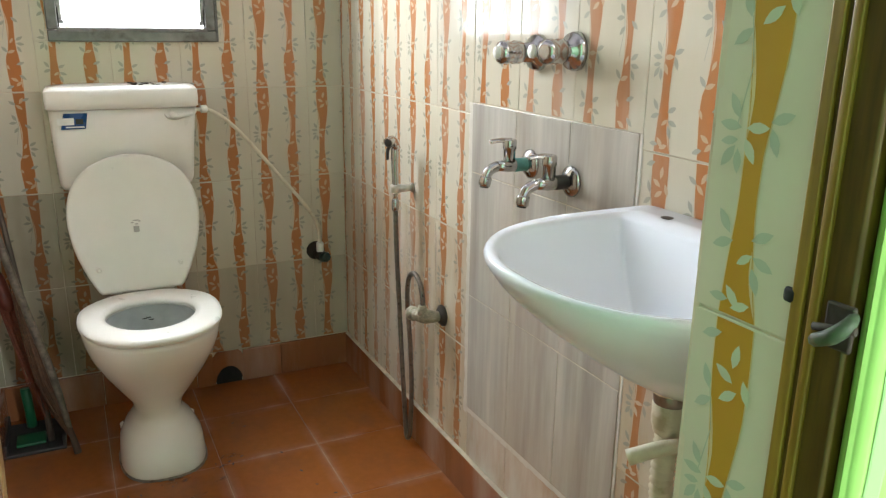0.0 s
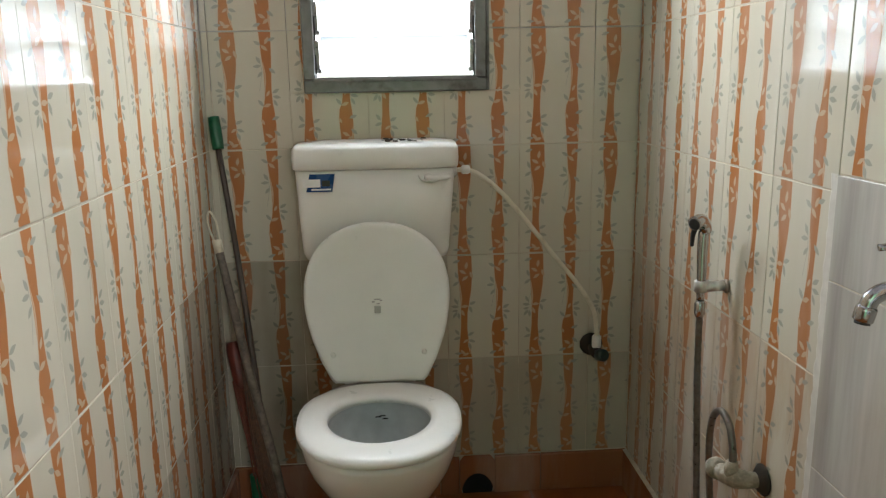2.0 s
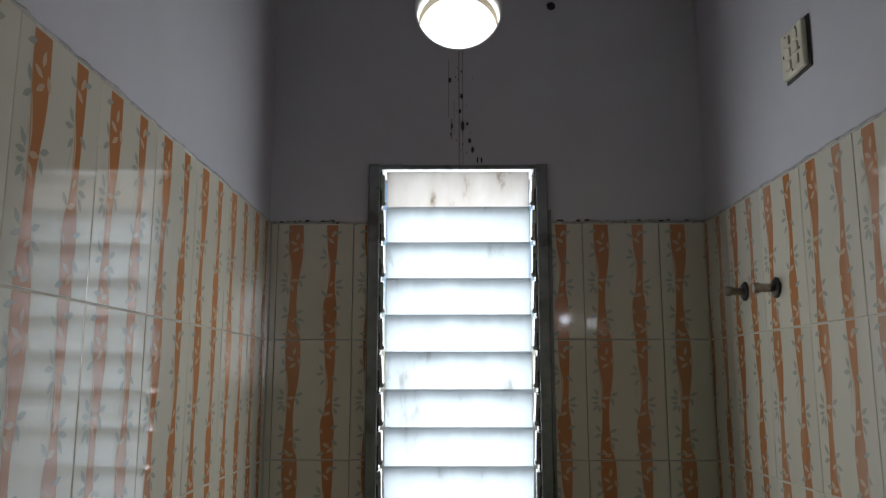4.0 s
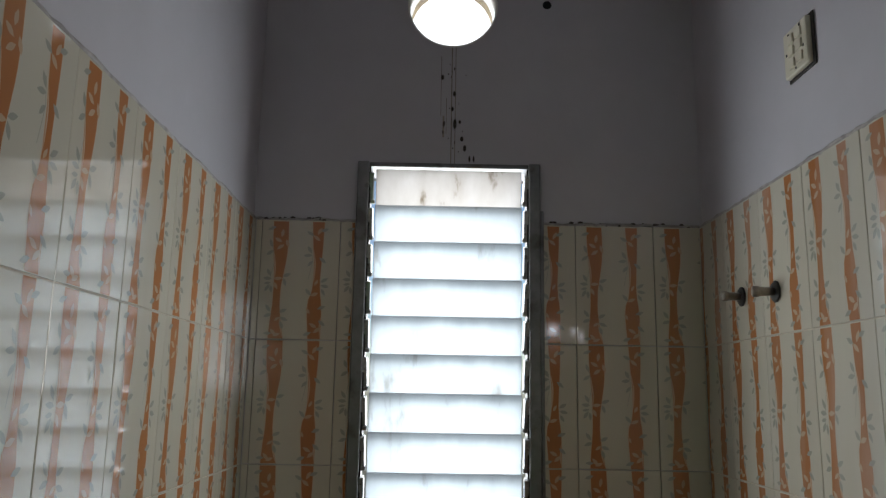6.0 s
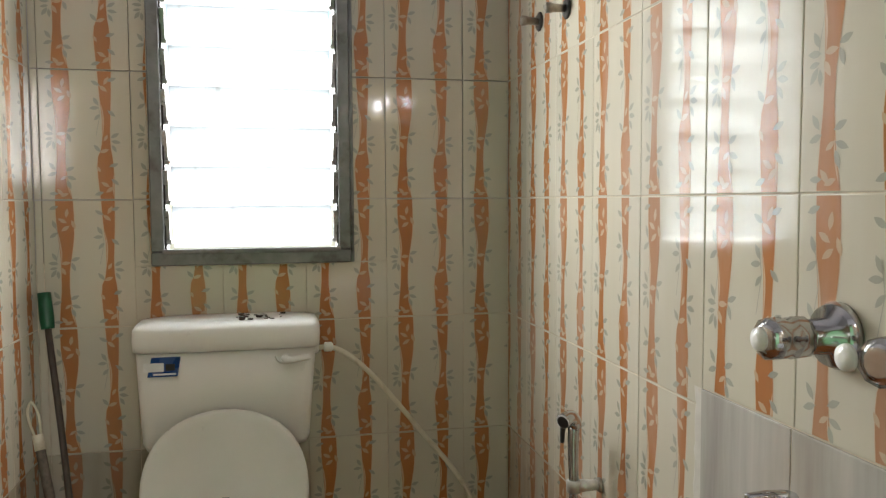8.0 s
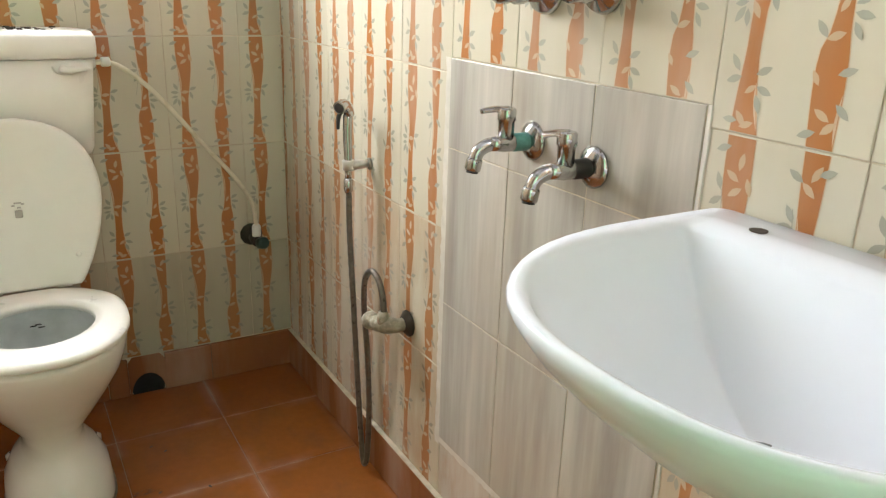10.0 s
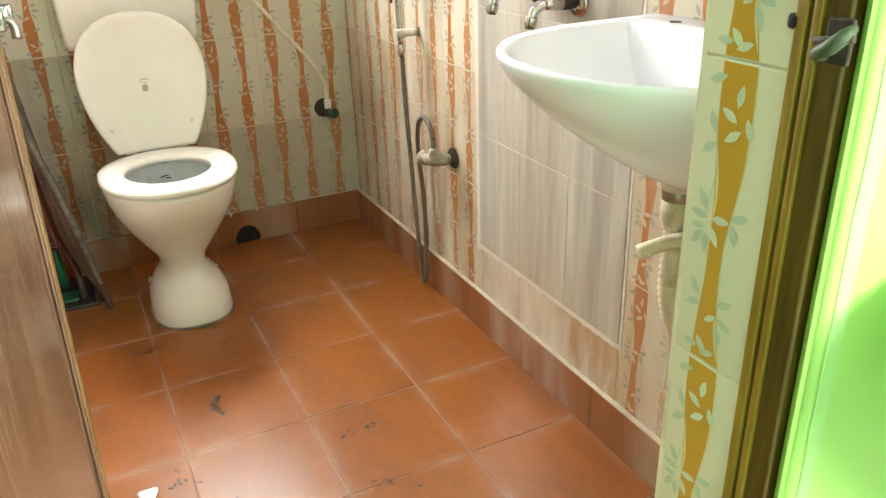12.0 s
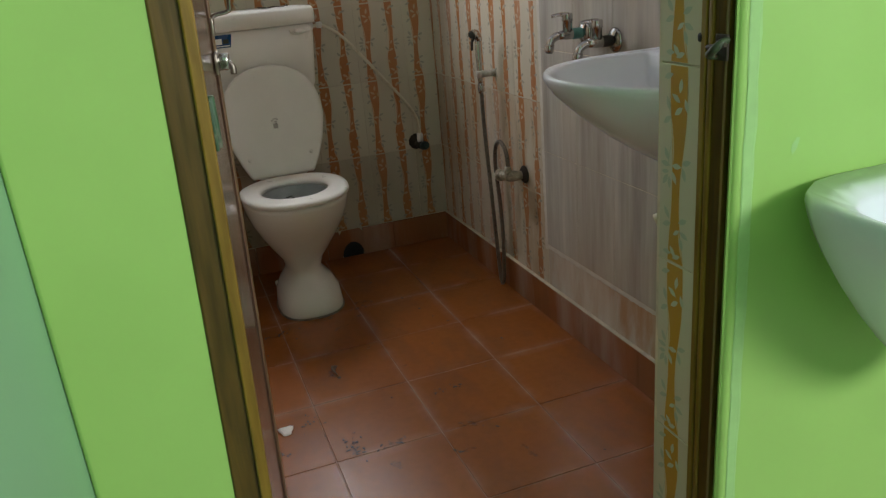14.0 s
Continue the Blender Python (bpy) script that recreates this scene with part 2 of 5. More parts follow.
stick_wood = wood("stick_wood", (0.04, 0.028, 0.02), (0.11, 0.08, 0.058), 0.5)
dirt = simple("dirt", (0.06, 0.045, 0.035), 0.9, vary=0.4, scale=90)
chip_white = simple("chip_white", (0.75, 0.72, 0.66), 0.7, vary=0.1)
sticker_blue = simple("sticker_blue", (0.01, 0.05, 0.20), 0.25)
sticker_white = simple("sticker_white", (0.8, 0.8, 0.8), 0.3)
stain = simple("stain", (0.30, 0.26, 0.23), 0.8, vary=0.4, scale=60)
mark_grey = simple("mark_grey", (0.42, 0.40, 0.38), 0.4)
plate_cream = simple("plate_cream", (0.66, 0.61, 0.48), 0.4, vary=0.08)


def glass_material():
    n = Nodes("louvre_glass")
    out = n.t.nodes["Material Output"]
    tr = n.add("ShaderNodeBsdfTranslucent")
    gl = n.add("ShaderNodeBsdfGlossy", Roughness=0.25)
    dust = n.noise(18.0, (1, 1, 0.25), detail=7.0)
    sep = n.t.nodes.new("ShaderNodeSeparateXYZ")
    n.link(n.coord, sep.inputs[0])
    # colour darkens towards the blade's top, for the shade where blades overlap
    overlap_shade = n.ramp(n.mix(0.02, sep.outputs["Z"], dust), [(0.0, (1, 1, 1)), (0.022, (0.96, 0.96, 0.96)), (0.038, (0.86, 0.86, 0.86)), (0.050, (0.70, 0.70, 0.70))])
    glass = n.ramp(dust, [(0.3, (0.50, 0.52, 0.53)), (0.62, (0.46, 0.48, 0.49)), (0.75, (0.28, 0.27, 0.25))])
    n.link(n.mix(1.0, glass, overlap_shade, "MULTIPLY"), tr.inputs["Color"])
    mx = n.add("ShaderNodeMixShader", Fac=0.06)
    n.link(tr.outputs[0], mx.inputs[1])
    n.link(gl.outputs[0], mx.inputs[2])
    n.link(mx.outputs[0], out.inputs["Surface"])
    return n.mat


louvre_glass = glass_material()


# ---- mesh helpers ----
def part(name, bm, material, parent=None, label=""):
    """Links a bmesh or a mesh as one mesh object, under parent if given."""
    if isinstance(bm, bmesh.types.BMesh):
        mesh = bpy.data.meshes.new(name)
        bm.to_mesh(mesh)
        bm.free()
    else:
        mesh = bm
    for m in (material if isinstance(material, (tuple, list)) else (material,)):
        if m.name not in mesh.materials:
            mesh.materials.append(m)
    ob = new(name, mesh)
    if parent:
        ob.parent = parent
    return tagged(ob, label=label)


def thing(name, at, label, category, group="", kind=""):
    ob = new(name)
    ob.empty_display_size = 0.05
    ob.matrix_world = at if isinstance(at, Matrix) else Matrix.Translation(at)
    return tagged(ob, label, category, group, kind)


def block(x0, x1, y0, y1, z0, z1, bevel=0.0, segments=2, bm=None):
    own = bm is None
    b = bmesh.new()
    bmesh.ops.create_cube(b, size=1.0)
    for v in b.verts:
        v.co = Vector((x0 + (v.co.x + 0.5) * (x1 - x0), y0 + (v.co.y + 0.5) * (y1 - y0), z0 + (v.co.z + 0.5) * (z1 - z0)))
    if bevel:
        bmesh.ops.bevel(b, geom=list(b.edges), offset=bevel, segments=segments, affect="EDGES", profile=0.5)
        if segments > 1:
            for f in b.faces:
                f.smooth = f.calc_area() < 4 * bevel * max(x1 - x0, y1 - y0, z1 - z0) and len(f.verts) <= 4
    if own:
        return b
    return join(bm, b)


def join(bm, other, m=Matrix.Identity(4)):
    mesh = bpy.data.meshes.new("join")
    other.to_mesh(mesh)
    other.free()
    mesh.transform(m)
    bm.from_mesh(mesh)
    bpy.data.meshes.remove(mesh)
    return bm


def rings(loops, smooth=True, cap=(True, True)):
    """A skin over loops of the same number of points."""
    bm = bmesh.new()
    vs = [[bm.verts.new(p) for p in loop] for loop in loops]
    n = len(vs[0])
    for a, b in zip(vs, vs[1:]):
        for i in range(n):
            f = bm.faces.new((a[i], a[(i + 1) % n], b[(i + 1) % n], b[i]))
            f.smooth = smooth
    if cap[0]:
        bm.faces.new(vs[0][::-1])
    if cap[1]:
        bm.faces.new(vs[-1])
    bmesh.ops.recalc_face_normals(bm, faces=bm.faces)
    return bm


def lathe(profile, segments=28, m=Matrix.Identity(4), smooth=True):
    """Turns (radius, height) about z."""
    loops = [[m @ Vector((max(r, 1e-4) * math.cos(a), max(r, 1e-4) * math.sin(a), z)) for a in (2 * math.pi * i / segments for i in range(segments))]
             for r, z in profile]
    return rings(loops, smooth)


def spline(points, per=8):
    pts = [Vector(p) for p in points]
    ext = [pts[0] * 2 - pts[1]] + pts + [pts[-1] * 2 - pts[-2]]
    out = []
    for i in range(1, len(ext) - 2):
        a, b, c, d = ext[i - 1:i + 3]
        for k in range(per):
            t = k / per
            out.append(0.5 * ((2 * b) + (c - a) * t + (2 * a - 5 * b + 4 * c - d) * t * t + (3 * b - a - 3 * c + d) * t ** 3))
    return out + [pts[-1]]


def tube(points, radius, segments=12, per=8, ripple=0.0, flat=1.0):
    """A tube through points; radius a number or a list along the points."""
    path = spline(points, per) if per > 1 else [Vector(p) for p in points]
    loops, side = [], None
    for i, p in enumerate(path):
        d = (path[min(i + 1, len(path) - 1)] - path[max(i - 1, 0)]).normalized()
        if side is None:
            side = d.orthogonal().normalized()
        side = (side - d * side.dot(d)).normalized()
        up = d.cross(side)
        r = radius if isinstance(radius, (int, float)) else float(np.interp(i / (len(path) - 1), np.linspace(0, 1, len(radius)), radius))
        r += ripple * (i % 2)
        loops.append([p + side * r * math.cos(a) + up * r * flat * math.sin(a) for a in (2 * math.pi * k / segments for k in range(segments))])
    return rings(loops)


def along(a, b):
    """The pose whose z runs from a to b."""
    d = Vector(b) - Vector(a)
    return Matrix.Translation(a) @ d.to_track_quat("Z", "Y").to_matrix().to_4x4()


def oval(cx, cy, rx, front, back, z, n=36, power=2.0):
    """An egg-shaped loop: half width rx, reaching y = front and back."""
    out = []
    for i in range(n):
        a = 2 * math.pi * i / n
        c, s = math.cos(a), math.sin(a)
        px = math.copysign(abs(c) ** (2 / power), c) * rx
        py = math.copysign(abs(s) ** (2 / power), s)
        out.append(Vector((cx + px, cy + py * ((back - cy) if py > 0 else (cy - front)), z)))
    return out


# ---- large structure ----
X0, X1, Y0, Y1 = -0.325, 0.83, 1.102, 3.24
TOP, CEIL = 1.955, 2.9
TH = 0.008
WX0, WX1, WZ0, WZ1 = -0.066, 0.413, 1.18, 2.115
HOLE = (0.177, 2.570, 0.123)
GY = 0.945


def lean(bm, beyond=-0.32):
    """The left side of the doorway is out of plumb: its edge drifts inwards with height."""
    for v in bm.verts:
        if v.co.x > beyond:
            v.co.x += 0.026 * v.co.z
    return bm


def structure(name, bm, material, label):
    return tagged(part(name, bm, material), label, kind="structure")


def back_wall():
    y0, y1 = Y1 + TH, Y1 + 0.15
    hx, hz, hr = HOLE
    s = hr + 0.03
    bm = bmesh.new()
    block(X0 - 0.2, X1 + 0.2, y0, y1, -0.05, WZ0 + 0.02, bm=bm)
    block(X0 - 0.2, WX0 + 0.02, y0, y1, WZ0 + 0.02, WZ1 - 0.01, bm=bm)
    block(WX1 - 0.02, X1 + 0.2, y0, y1, WZ0 + 0.02, WZ1 - 0.01, bm=bm)
    block(X0 - 0.2, X1 + 0.2, y0, y1, WZ1 - 0.01, hz - s, bm=bm)
    block(X0 - 0.2, hx - s, y0, y1, hz - s, hz + s, bm=bm)
    block(hx + s, X1 + 0.2, y0, y1, hz - s, hz + s, bm=bm)
    block(X0 - 0.2, X1 + 0.2, y0, y1, hz + s, CEIL + 0.1, bm=bm)
    n = 48
    loops = []
    for y, inner in ((y0, 0), (y0, 1), (y1, 1), (y1, 0)):
        loop = []
        for i in range(n):
            a = 2 * math.pi * i / n
            c, d = math.cos(a), math.sin(a)
            if inner:
                k = hr
                loop.append(Vector((hx + k * c, y, hz + k * d)))
            else:
                k = s / max(abs(c), abs(d))
                loop.append(Vector((hx + k * c, y, hz + k * d)))
        loops.append(loop)
    return join(bm, rings(loops, smooth=False, cap=(False, False)))


structure("wall_back", back_wall(), plaster, "painted plaster wall above tiles, grey-white, with a round vent hole")
structure("wall_right", block(X1 + TH, X1 + 0.15, Y0 - 0.02, Y1 + TH, -0.05, CEIL + 0.1), plaster, "painted plaster wall above tiles, grey-white")
structure("wall_left", block(X0 - 0.15, X0 - TH, Y0 - 0.02, Y1 + TH, -0.05, CEIL + 0.1), plaster, "painted plaster wall above tiles, grey-white")
OX0, OX1 = -0.289, 0.422
bm = block(X0 - 0.15, OX0 - TH, GY + 0.006, Y0 - TH, -0.05, CEIL + 0.1)
lean(bm)
block(OX1 + 0.024, 2.6, GY + 0.006, Y0 - TH - 0.02, -0.05, CEIL + 0.1, bm=bm)
block(OX0 - TH, OX1 + 0.024, GY + 0.006, Y0 - TH, 2.115, CEIL + 0.1, bm=bm)
structure("wall_front", bm, plaster, "painted plaster wall round the doorway")
structure("ceiling", block(X0 - 0.2, X1 + 0.2, GY, Y1 + 0.15, CEIL, CEIL + 0.12), plaster, "grey-white painted concrete ceiling")
structure("beam", block(0.66, X1 + TH, Y0, Y1 + TH, 2.63, CEIL, bevel=0.004), plaster, "grey-white plastered beam under the ceiling, along the wall")
structure("floor", block(X0 - 0.2, X1 + 0.2, GY + 0.02, Y1 + 0.1, -0.08, -0.0012), floor_grout, "brown cement bed between red floor tiles")

# hall outside; floor, ceiling, far and rear walls are unseen, added to enclose it
structure("hall_floor", block(-0.6, 2.6, -2.6, GY + 0.02, -0.1, -0.02), simple("hall_tile", (0.42, 0.38, 0.32), 0.3, vary=0.1), "unseen pale stone hall floor")
structure("hall_ceiling", block(-0.6, 2.6, -2.6, GY + 0.006, CEIL, CEIL + 0.12), plaster, "unseen white painted hall ceiling")
bm = block(OX1 + 0.001, 2.6, GY - 0.012, GY + 0.006, -0.02, CEIL, bevel=0.009, segments=3)
structure("hall_wall_right", bm, green_paint, "bright lime green painted wall beside the bathroom door")
structure("hall_wall_left", lean(block(-0.425, OX0 - 0.002, GY - 0.012, GY + 0.006, -0.02, CEIL, bevel=0.006), -0.35), green_paint, "bright lime green painted wall beside the bathroom door")
structure("hall_wall_top", block(OX0 - 0.002, OX1 + 0.012, GY - 0.012, GY + 0.006, 2.12, CEIL), green_paint, "lime green wall over the door")
structure("hall_wall_side", block(-0.6, -0.425, -2.6, GY, -0.02, CEIL), mint_tone, "pale mint green hall wall")
structure("hall_wall_far", block(2.6, 2.75, -2.6, GY + 0.2, -0.1, CEIL), mint_tone, "pale mint green hall wall")
# unseen rear wall, its opening added for the fill lamp
bm = block(-0.6, 1.06, -2.6, -2.42, -0.1, CEIL)
block(2.44, 2.75, -2.6, -2.42, -0.1, CEIL, bm=bm)
block(1.06, 2.44, -2.6, -2.42, -0.1, 1.46, bm=bm)
block(1.06, 2.44, -2.6, -2.42, 2.44, CEIL, bm=bm)
structure("hall_wall_rear", bm, mint_tone, "unseen pale mint green hall wall, added with an opening for the fill lamp")

glow = Nodes("bright_sky")
em = glow.add("ShaderNodeEmission", Strength=3.0)
em.inputs["Color"].default_value = (0.95, 0.97, 1.0, 1)
glow.link(em.outputs[0], glow.t.nodes["Material Output"].inputs["Surface"])
structure("sky_backdrop", block(-0.3, 0.65, 3.75, 3.77, 2.5, 3.9), glow.mat, "plain white bright sky outside the round vent")

def edge_strip():
    """A ragged pale strip, slightly proud of the wall, along the door frame."""
    rng = random.Random(31)
    bm = bmesh.new()
    rows = []
    for i in range(71):
        z = 2.1 * i / 70
        rows.append([bm.verts.new((x, GY - 0.0126 - lift, z)) for x, lift in
                     ((OX1 + 0.014 + rng.uniform(-0.001, 0.001), 0), (OX1 + 0.016, 0.0008), (OX1 + 0.030 + rng.uniform(-0.001, 0.0012), 0.0008), (OX1 + 0.033 + rng.uniform(-0.0012, 0.002), 0))])
    for a, b in zip(rows, rows[1:]):
        for k in range(3):
            bm.faces.new((a[k], a[k + 1], b[k + 1], b[k]))
    structure("pale_strip", bm, pale_green, "ragged pale mint strip beside the door frame on the lime green wall")
    bm = bmesh.new()
    n = 16
    vs = []
    for i in range(n):
        a = 2 * math.pi * i / n
        k = rng.uniform(0.75, 1.1)
        vs.append(bm.verts.new((0.523 + 0.006 * k * math.cos(a) + 0.004 * math.sin(a), GY - 0.0128, 0.895 + 0.013 * k * math.sin(a))))
    bm.faces.new(vs)
    structure("pale_scuff", bm, pale_green, "small pale scuff on the lime green wall")


pale_green = simple("pale_green", (0.32, 0.57, 0.22), 0.6, vary=0.08, scale=30, bump=0.2)
edge_strip()

# ---- wall tiles ----
TW, THH = 0.203, 0.305
BAND_A = ([0, 0.15, 0.3, 0.42, 0.55, 0.7, 0.85, 1.0], [19, 19.5, 17, 12.5, 9, 8.5, 13, 19], [1, 2, 3, 2, -1, -2, -2, 1])
BAND_B = ([0, 0.2, 0.35, 0.5, 0.6, 0.68, 0.8, 1.0], [15, 12.5, 9, 8, 10, 17, 18, 15], [0, 1, 2, 1, 0, -3, -2, 0])
LEAVES_A = [(-22, 0.06, 20, 1), (6, 0.10, 80, 1), (-4, 0.16, 150, 1), (2, 0.22, 215, 1), (20, 0.19, 110, 1), (-22, 0.19, 110, 1), (-24, 0.27, 35, 1),
            (-24, 0.44, 120, 1), (-27, 0.49, 175, 1), (-27, 0.53, 190, 0.8), (-27, 0.57, 235, 1), (-17, 0.58, 275, 0.9), (0, 0.49, 5, 1), (-6, 0.55, 300, 1),
            (22, 0.46, 20, 1), (17, 0.52, 290, 1), (-22, 0.74, 125, 1), (-22, 0.80, 200, 1), (17, 0.76, 25, 1), (2, 0.83, 215, 0.8), (20, 0.83, 340, 1),
            (14, 0.88, 290, 1), (-20, 0.95, 180, 0.9), (-6, 0.94, 130, 1), (3, 0.96, 200, 0.9)]
LEAVES_B = [(-20, 0.10, 150, 1), (4, 0.08, 60, 1), (-3, 0.14, 320, 1), (16, 0.07, 20, 1), (-20, 0.24, 120, 1), (-24, 0.29, 185, 1), (14, 0.33, 320, 1),
            (-18, 0.36, 230, 0.9), (20, 0.50, 30, 1), (22, 0.55, 350, 1), (18, 0.60, 300, 0.9), (0, 0.52, 60, 0.8), (-4, 0.62, 200, 1), (-20, 0.60, 130, 1),
            (16, 0.73, 20, 1), (-18, 0.76, 120, 0.8), (-4, 0.88, 150, 1), (6, 0.92, 40, 1), (18, 0.86, 320, 1), (-18, 0.95, 200, 1)]


def clip(poly, lo, hi, axis):
    for bound, sign in ((lo, 1), (hi, -1)):
        out = []
        for i, p in enumerate(poly):
            q = poly[(i + 1) % len(poly)]
            a, b = (p[axis] - bound) * sign, (q[axis] - bound) * sign
            if a >= 0:
                out.append(p)
            if (a > 0 > b) or (a < 0 < b):
                t = a / (a - b)
                out.append((p[0] + (q[0] - p[0]) * t, p[1] + (q[1] - p[1]) * t))
        poly = out
        if len(poly) < 3:
            return []
    return poly


def leaf_shape(x, y, angle, size):
    half, wide = 0.0112 * size, 0.0045 * size
    ca, sa = math.cos(radians(angle)), math.sin(radians(angle))
    out = []
    for s, w in ((-1, 0), (-0.4, -0.85), (0.1, -1), (0.6, -0.6), (1, 0), (0.6, 0.6), (0.1, 1), (-0.4, 0.85)):
        out.append((x + s * half * ca - w * wide * sa, y + s * half * sa + w * wide * ca))
    return out


def pattern():
    shapes = []
    for centre, (vs, ws, cs), leaves in ((0.048, BAND_A, LEAVES_A), (0.146, BAND_B, LEAVES_B)):
        n = 18
        side = []
        for i in range(n + 1):
            v = i / n
            w, c = np.interp(v, vs, ws) * 0.001, np.interp(v, vs, cs) * 0.001
            side.append((centre + c, w, THH * (1 - v)))
        for (c0, w0, z0), (c1, w1, z1) in zip(side, side[1:]):
            e = 0.0012
            shapes.append((3, 0.00015, [(c1 - w1 - e, z1), (c1 + w1 + e, z1), (c0 + w0 + e, z0), (c0 - w0 - e, z0)]))
            shapes.append((1, 0.0003, [(c1 - w1, z1), (c1 + w1, z1), (c0 + w0, z0), (c0 - w0, z0)]))
        # a pale crescent along one side of the stripe
        for v0, v1, bend in ((0.24, 0.52, -1), (0.80, 0.98, 1)):
            rim = []
            for i in range(9):
                v = v0 + (v1 - v0) * i / 8
                w, c = np.interp(v, vs, ws) * 0.001, np.interp(v, vs, cs) * 0.001
                rim.append((centre + c + bend * (w - 0.0006), THH * (1 - v), 0.0034 * math.sin(math.pi * i / 8)))
            for (xa, za, da), (xb, zb, db) in zip(rim, rim[1:]):
                quad = [(xb, zb), (xa, za), (xa - bend * da, za), (xb - bend * db, zb)]
                shapes.append((3, 0.0004, quad if bend < 0 else quad[::-1]))
        for dx, v, a, s in leaves:
            w, c = np.interp(v, vs, ws), np.interp(v, vs, cs)
            shapes.append((4 if abs(dx - c) < w else 2, 0.0005, leaf_shape(centre + dx * 0.001, THH * (1 - v), a, s)))
        top = [(centre - 0.018, 0.22), (centre - 0.012, 0.34), (centre - 0.022, 0.5)]
        for (ax, av), (bx, bv) in zip(top, top[1:]):
            za, zb = THH * (1 - av), THH * (1 - bv)
            shapes.append((2, 0.0004, [(ax, za), (bx, zb), (bx + 0.0011, zb), (ax + 0.0011, za)]))
    return shapes


PATTERN = pattern()
# darker, browner copies of the wall tiles for the low back-left corner
CORNER_SET = tuple(glaze("corner_" + k, c, (0.15, 0.105, 0.06), 0.7) for k, c in (("cream", (0.42, 0.38, 0.295)), ("orange", (0.33, 0.14, 0.06)), ("leaf", (0.25, 0.24, 0.19)), ("edge", (0.38, 0.27, 0.17)), ("light_leaf", (0.38, 0.29, 0.20))))
tile_cache = {}


def tile_mesh(rects, mats, kind="pattern", gap=0.0009):
    """A wall tile cut to rects (u0, u1, v0, v1); its face looks to -y."""
    key = (tuple(tuple(round(c, 3) for c in r) for r in rects), kind, mats[0].name)
    if key in tile_cache:
        return tile_cache[key]
    verts, faces, slots = [], [], []
    for u0, u1, v0, v1 in rects:
        if len(rects) == 1:
            u0, u1, v0, v1 = u0 + gap, u1 - gap, v0 + gap, v1 - gap
        b = min(0.0011, (u1 - u0) / 4, (v1 - v0) / 4)
        k = len(verts)
        for inset, y in ((0, 0.0), (0, -TH + b), (b * 0.35, -TH + b * 0.3), (b * 1.3, -TH)):
            verts += [(u0 + inset, y, v0 + inset), (u1 - inset, y, v0 + inset), (u1 - inset, y, v1 - inset), (u0 + inset, y, v1 - inset)]
        for r in range(3):
            for i in range(4):
                faces.append((k + 4 * r + i, k + 4 * r + (i + 1) % 4, k + 4 * r + 4 + (i + 1) % 4, k + 4 * r + 4 + i))
                slots.append(0)
        faces.append((k + 12, k + 13, k + 14, k + 15))
        slots.append(0)
        if kind == "pattern":
            m = b * 1.5
            for slot, lift, poly in PATTERN:
                p = clip(clip(poly, u0 + m, u1 - m, 0), v0 + m, v1 - m, 1)
                if len(p) >= 3:
                    k = len(verts)
                    verts += [(x, -TH - lift, z) for x, z in p]
                    faces.append(tuple(range(k, k + len(p))))
                    slots.append(slot)
    mesh = bpy.data.meshes.new("tile")
    mesh.from_pydata(verts, [], faces)
    for m in mats:
        mesh.materials.append(m)
    mesh.polygons.foreach_set("material_index", slots)
    mesh.update()
    tile_cache[key] = mesh
    return mesh


def cut(rect, hole):
    """What is left of rect outside hole."""
    u0, u1, v0, v1 = rect
    a0, a1, b0, b1 = hole
    if a0 >= u1 - 1e-4 or a1 <= u0 + 1e-4 or b0 >= v1 - 1e-4 or b1 <= v0 + 1e-4:
        return [rect]
    out = []
    if b0 > v0:
        out.append((u0, u1, v0, b0))
    if b1 < v1:
        out.append((u0, u1, b1, v1))
    c0, c1 = max(v0, b0), min(v1, b1)
    if a0 > u0:
        out.append((u0, a0, c0, c1))
    if a1 < u1:
        out.append((a1, u1, c0, c1))
    return [r for r in out if r[1] - r[0] > 0.004 and r[3] - r[2] > 0.004]


tile_rng = random.Random(5)


def lay(wall, origin, u_axis, normal, columns, rows, holes=(), dull=None, kind="pattern", mats=WALL_SET, tilt=0.0035, dull_set=None, in_corner=None):
    """Tiles on a wall. columns: (start, end, offset in the tile); rows: (bottom, top, offset)."""
    base = Matrix((Vector(u_axis), -Vector(normal), Vector((0, 0, 1)))).transposed().to_4x4()
    for c0, c1, coff in columns:
        for r0, r1, roff in rows:
            rects = [(c0, c1, r0, r1)]
            for h in holes:
                rects = [q for r in rects for q in cut(r, h)]
            if not rects:
                continue
            local = [(a - c0 + coff, b - c0 + coff, c - r0 + roff, d - r0 + roff) for a, b, c, d in rects]
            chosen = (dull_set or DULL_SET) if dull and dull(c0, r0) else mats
            if in_corner and in_corner(c0, r0):
                chosen = CORNER_SET
            ob = new("tile", tile_mesh(local, chosen, kind))
            ob.parent = wall
            start = Vector(origin) + Vector(u_axis) * (c0 - coff) + Vector((0, 0, r0 - roff))
            mid = Vector(((c0 + c1) / 2 - c0 + coff, 0, (r0 + r1) / 2 - r0 + roff))
            twist = Euler([tile_rng.uniform(-tilt, tilt) for _ in range(3)]).to_matrix().to_4x4()
            twist[2][0] = twist[2][0] * 0.2
            ob.matrix_world = Matrix.Translation(start) @ base @ Matrix.Translation(mid) @ twist @ Matrix.Translation(-mid)


ROWS = [(0.12, 0.425, 0.0), (0.425, 0.73, 0.0), (0.73, 1.035, 0.0), (1.035, 1.34, 0.0), (1.34, 1.645, 0.0), (1.645, TOP, 0.0)]


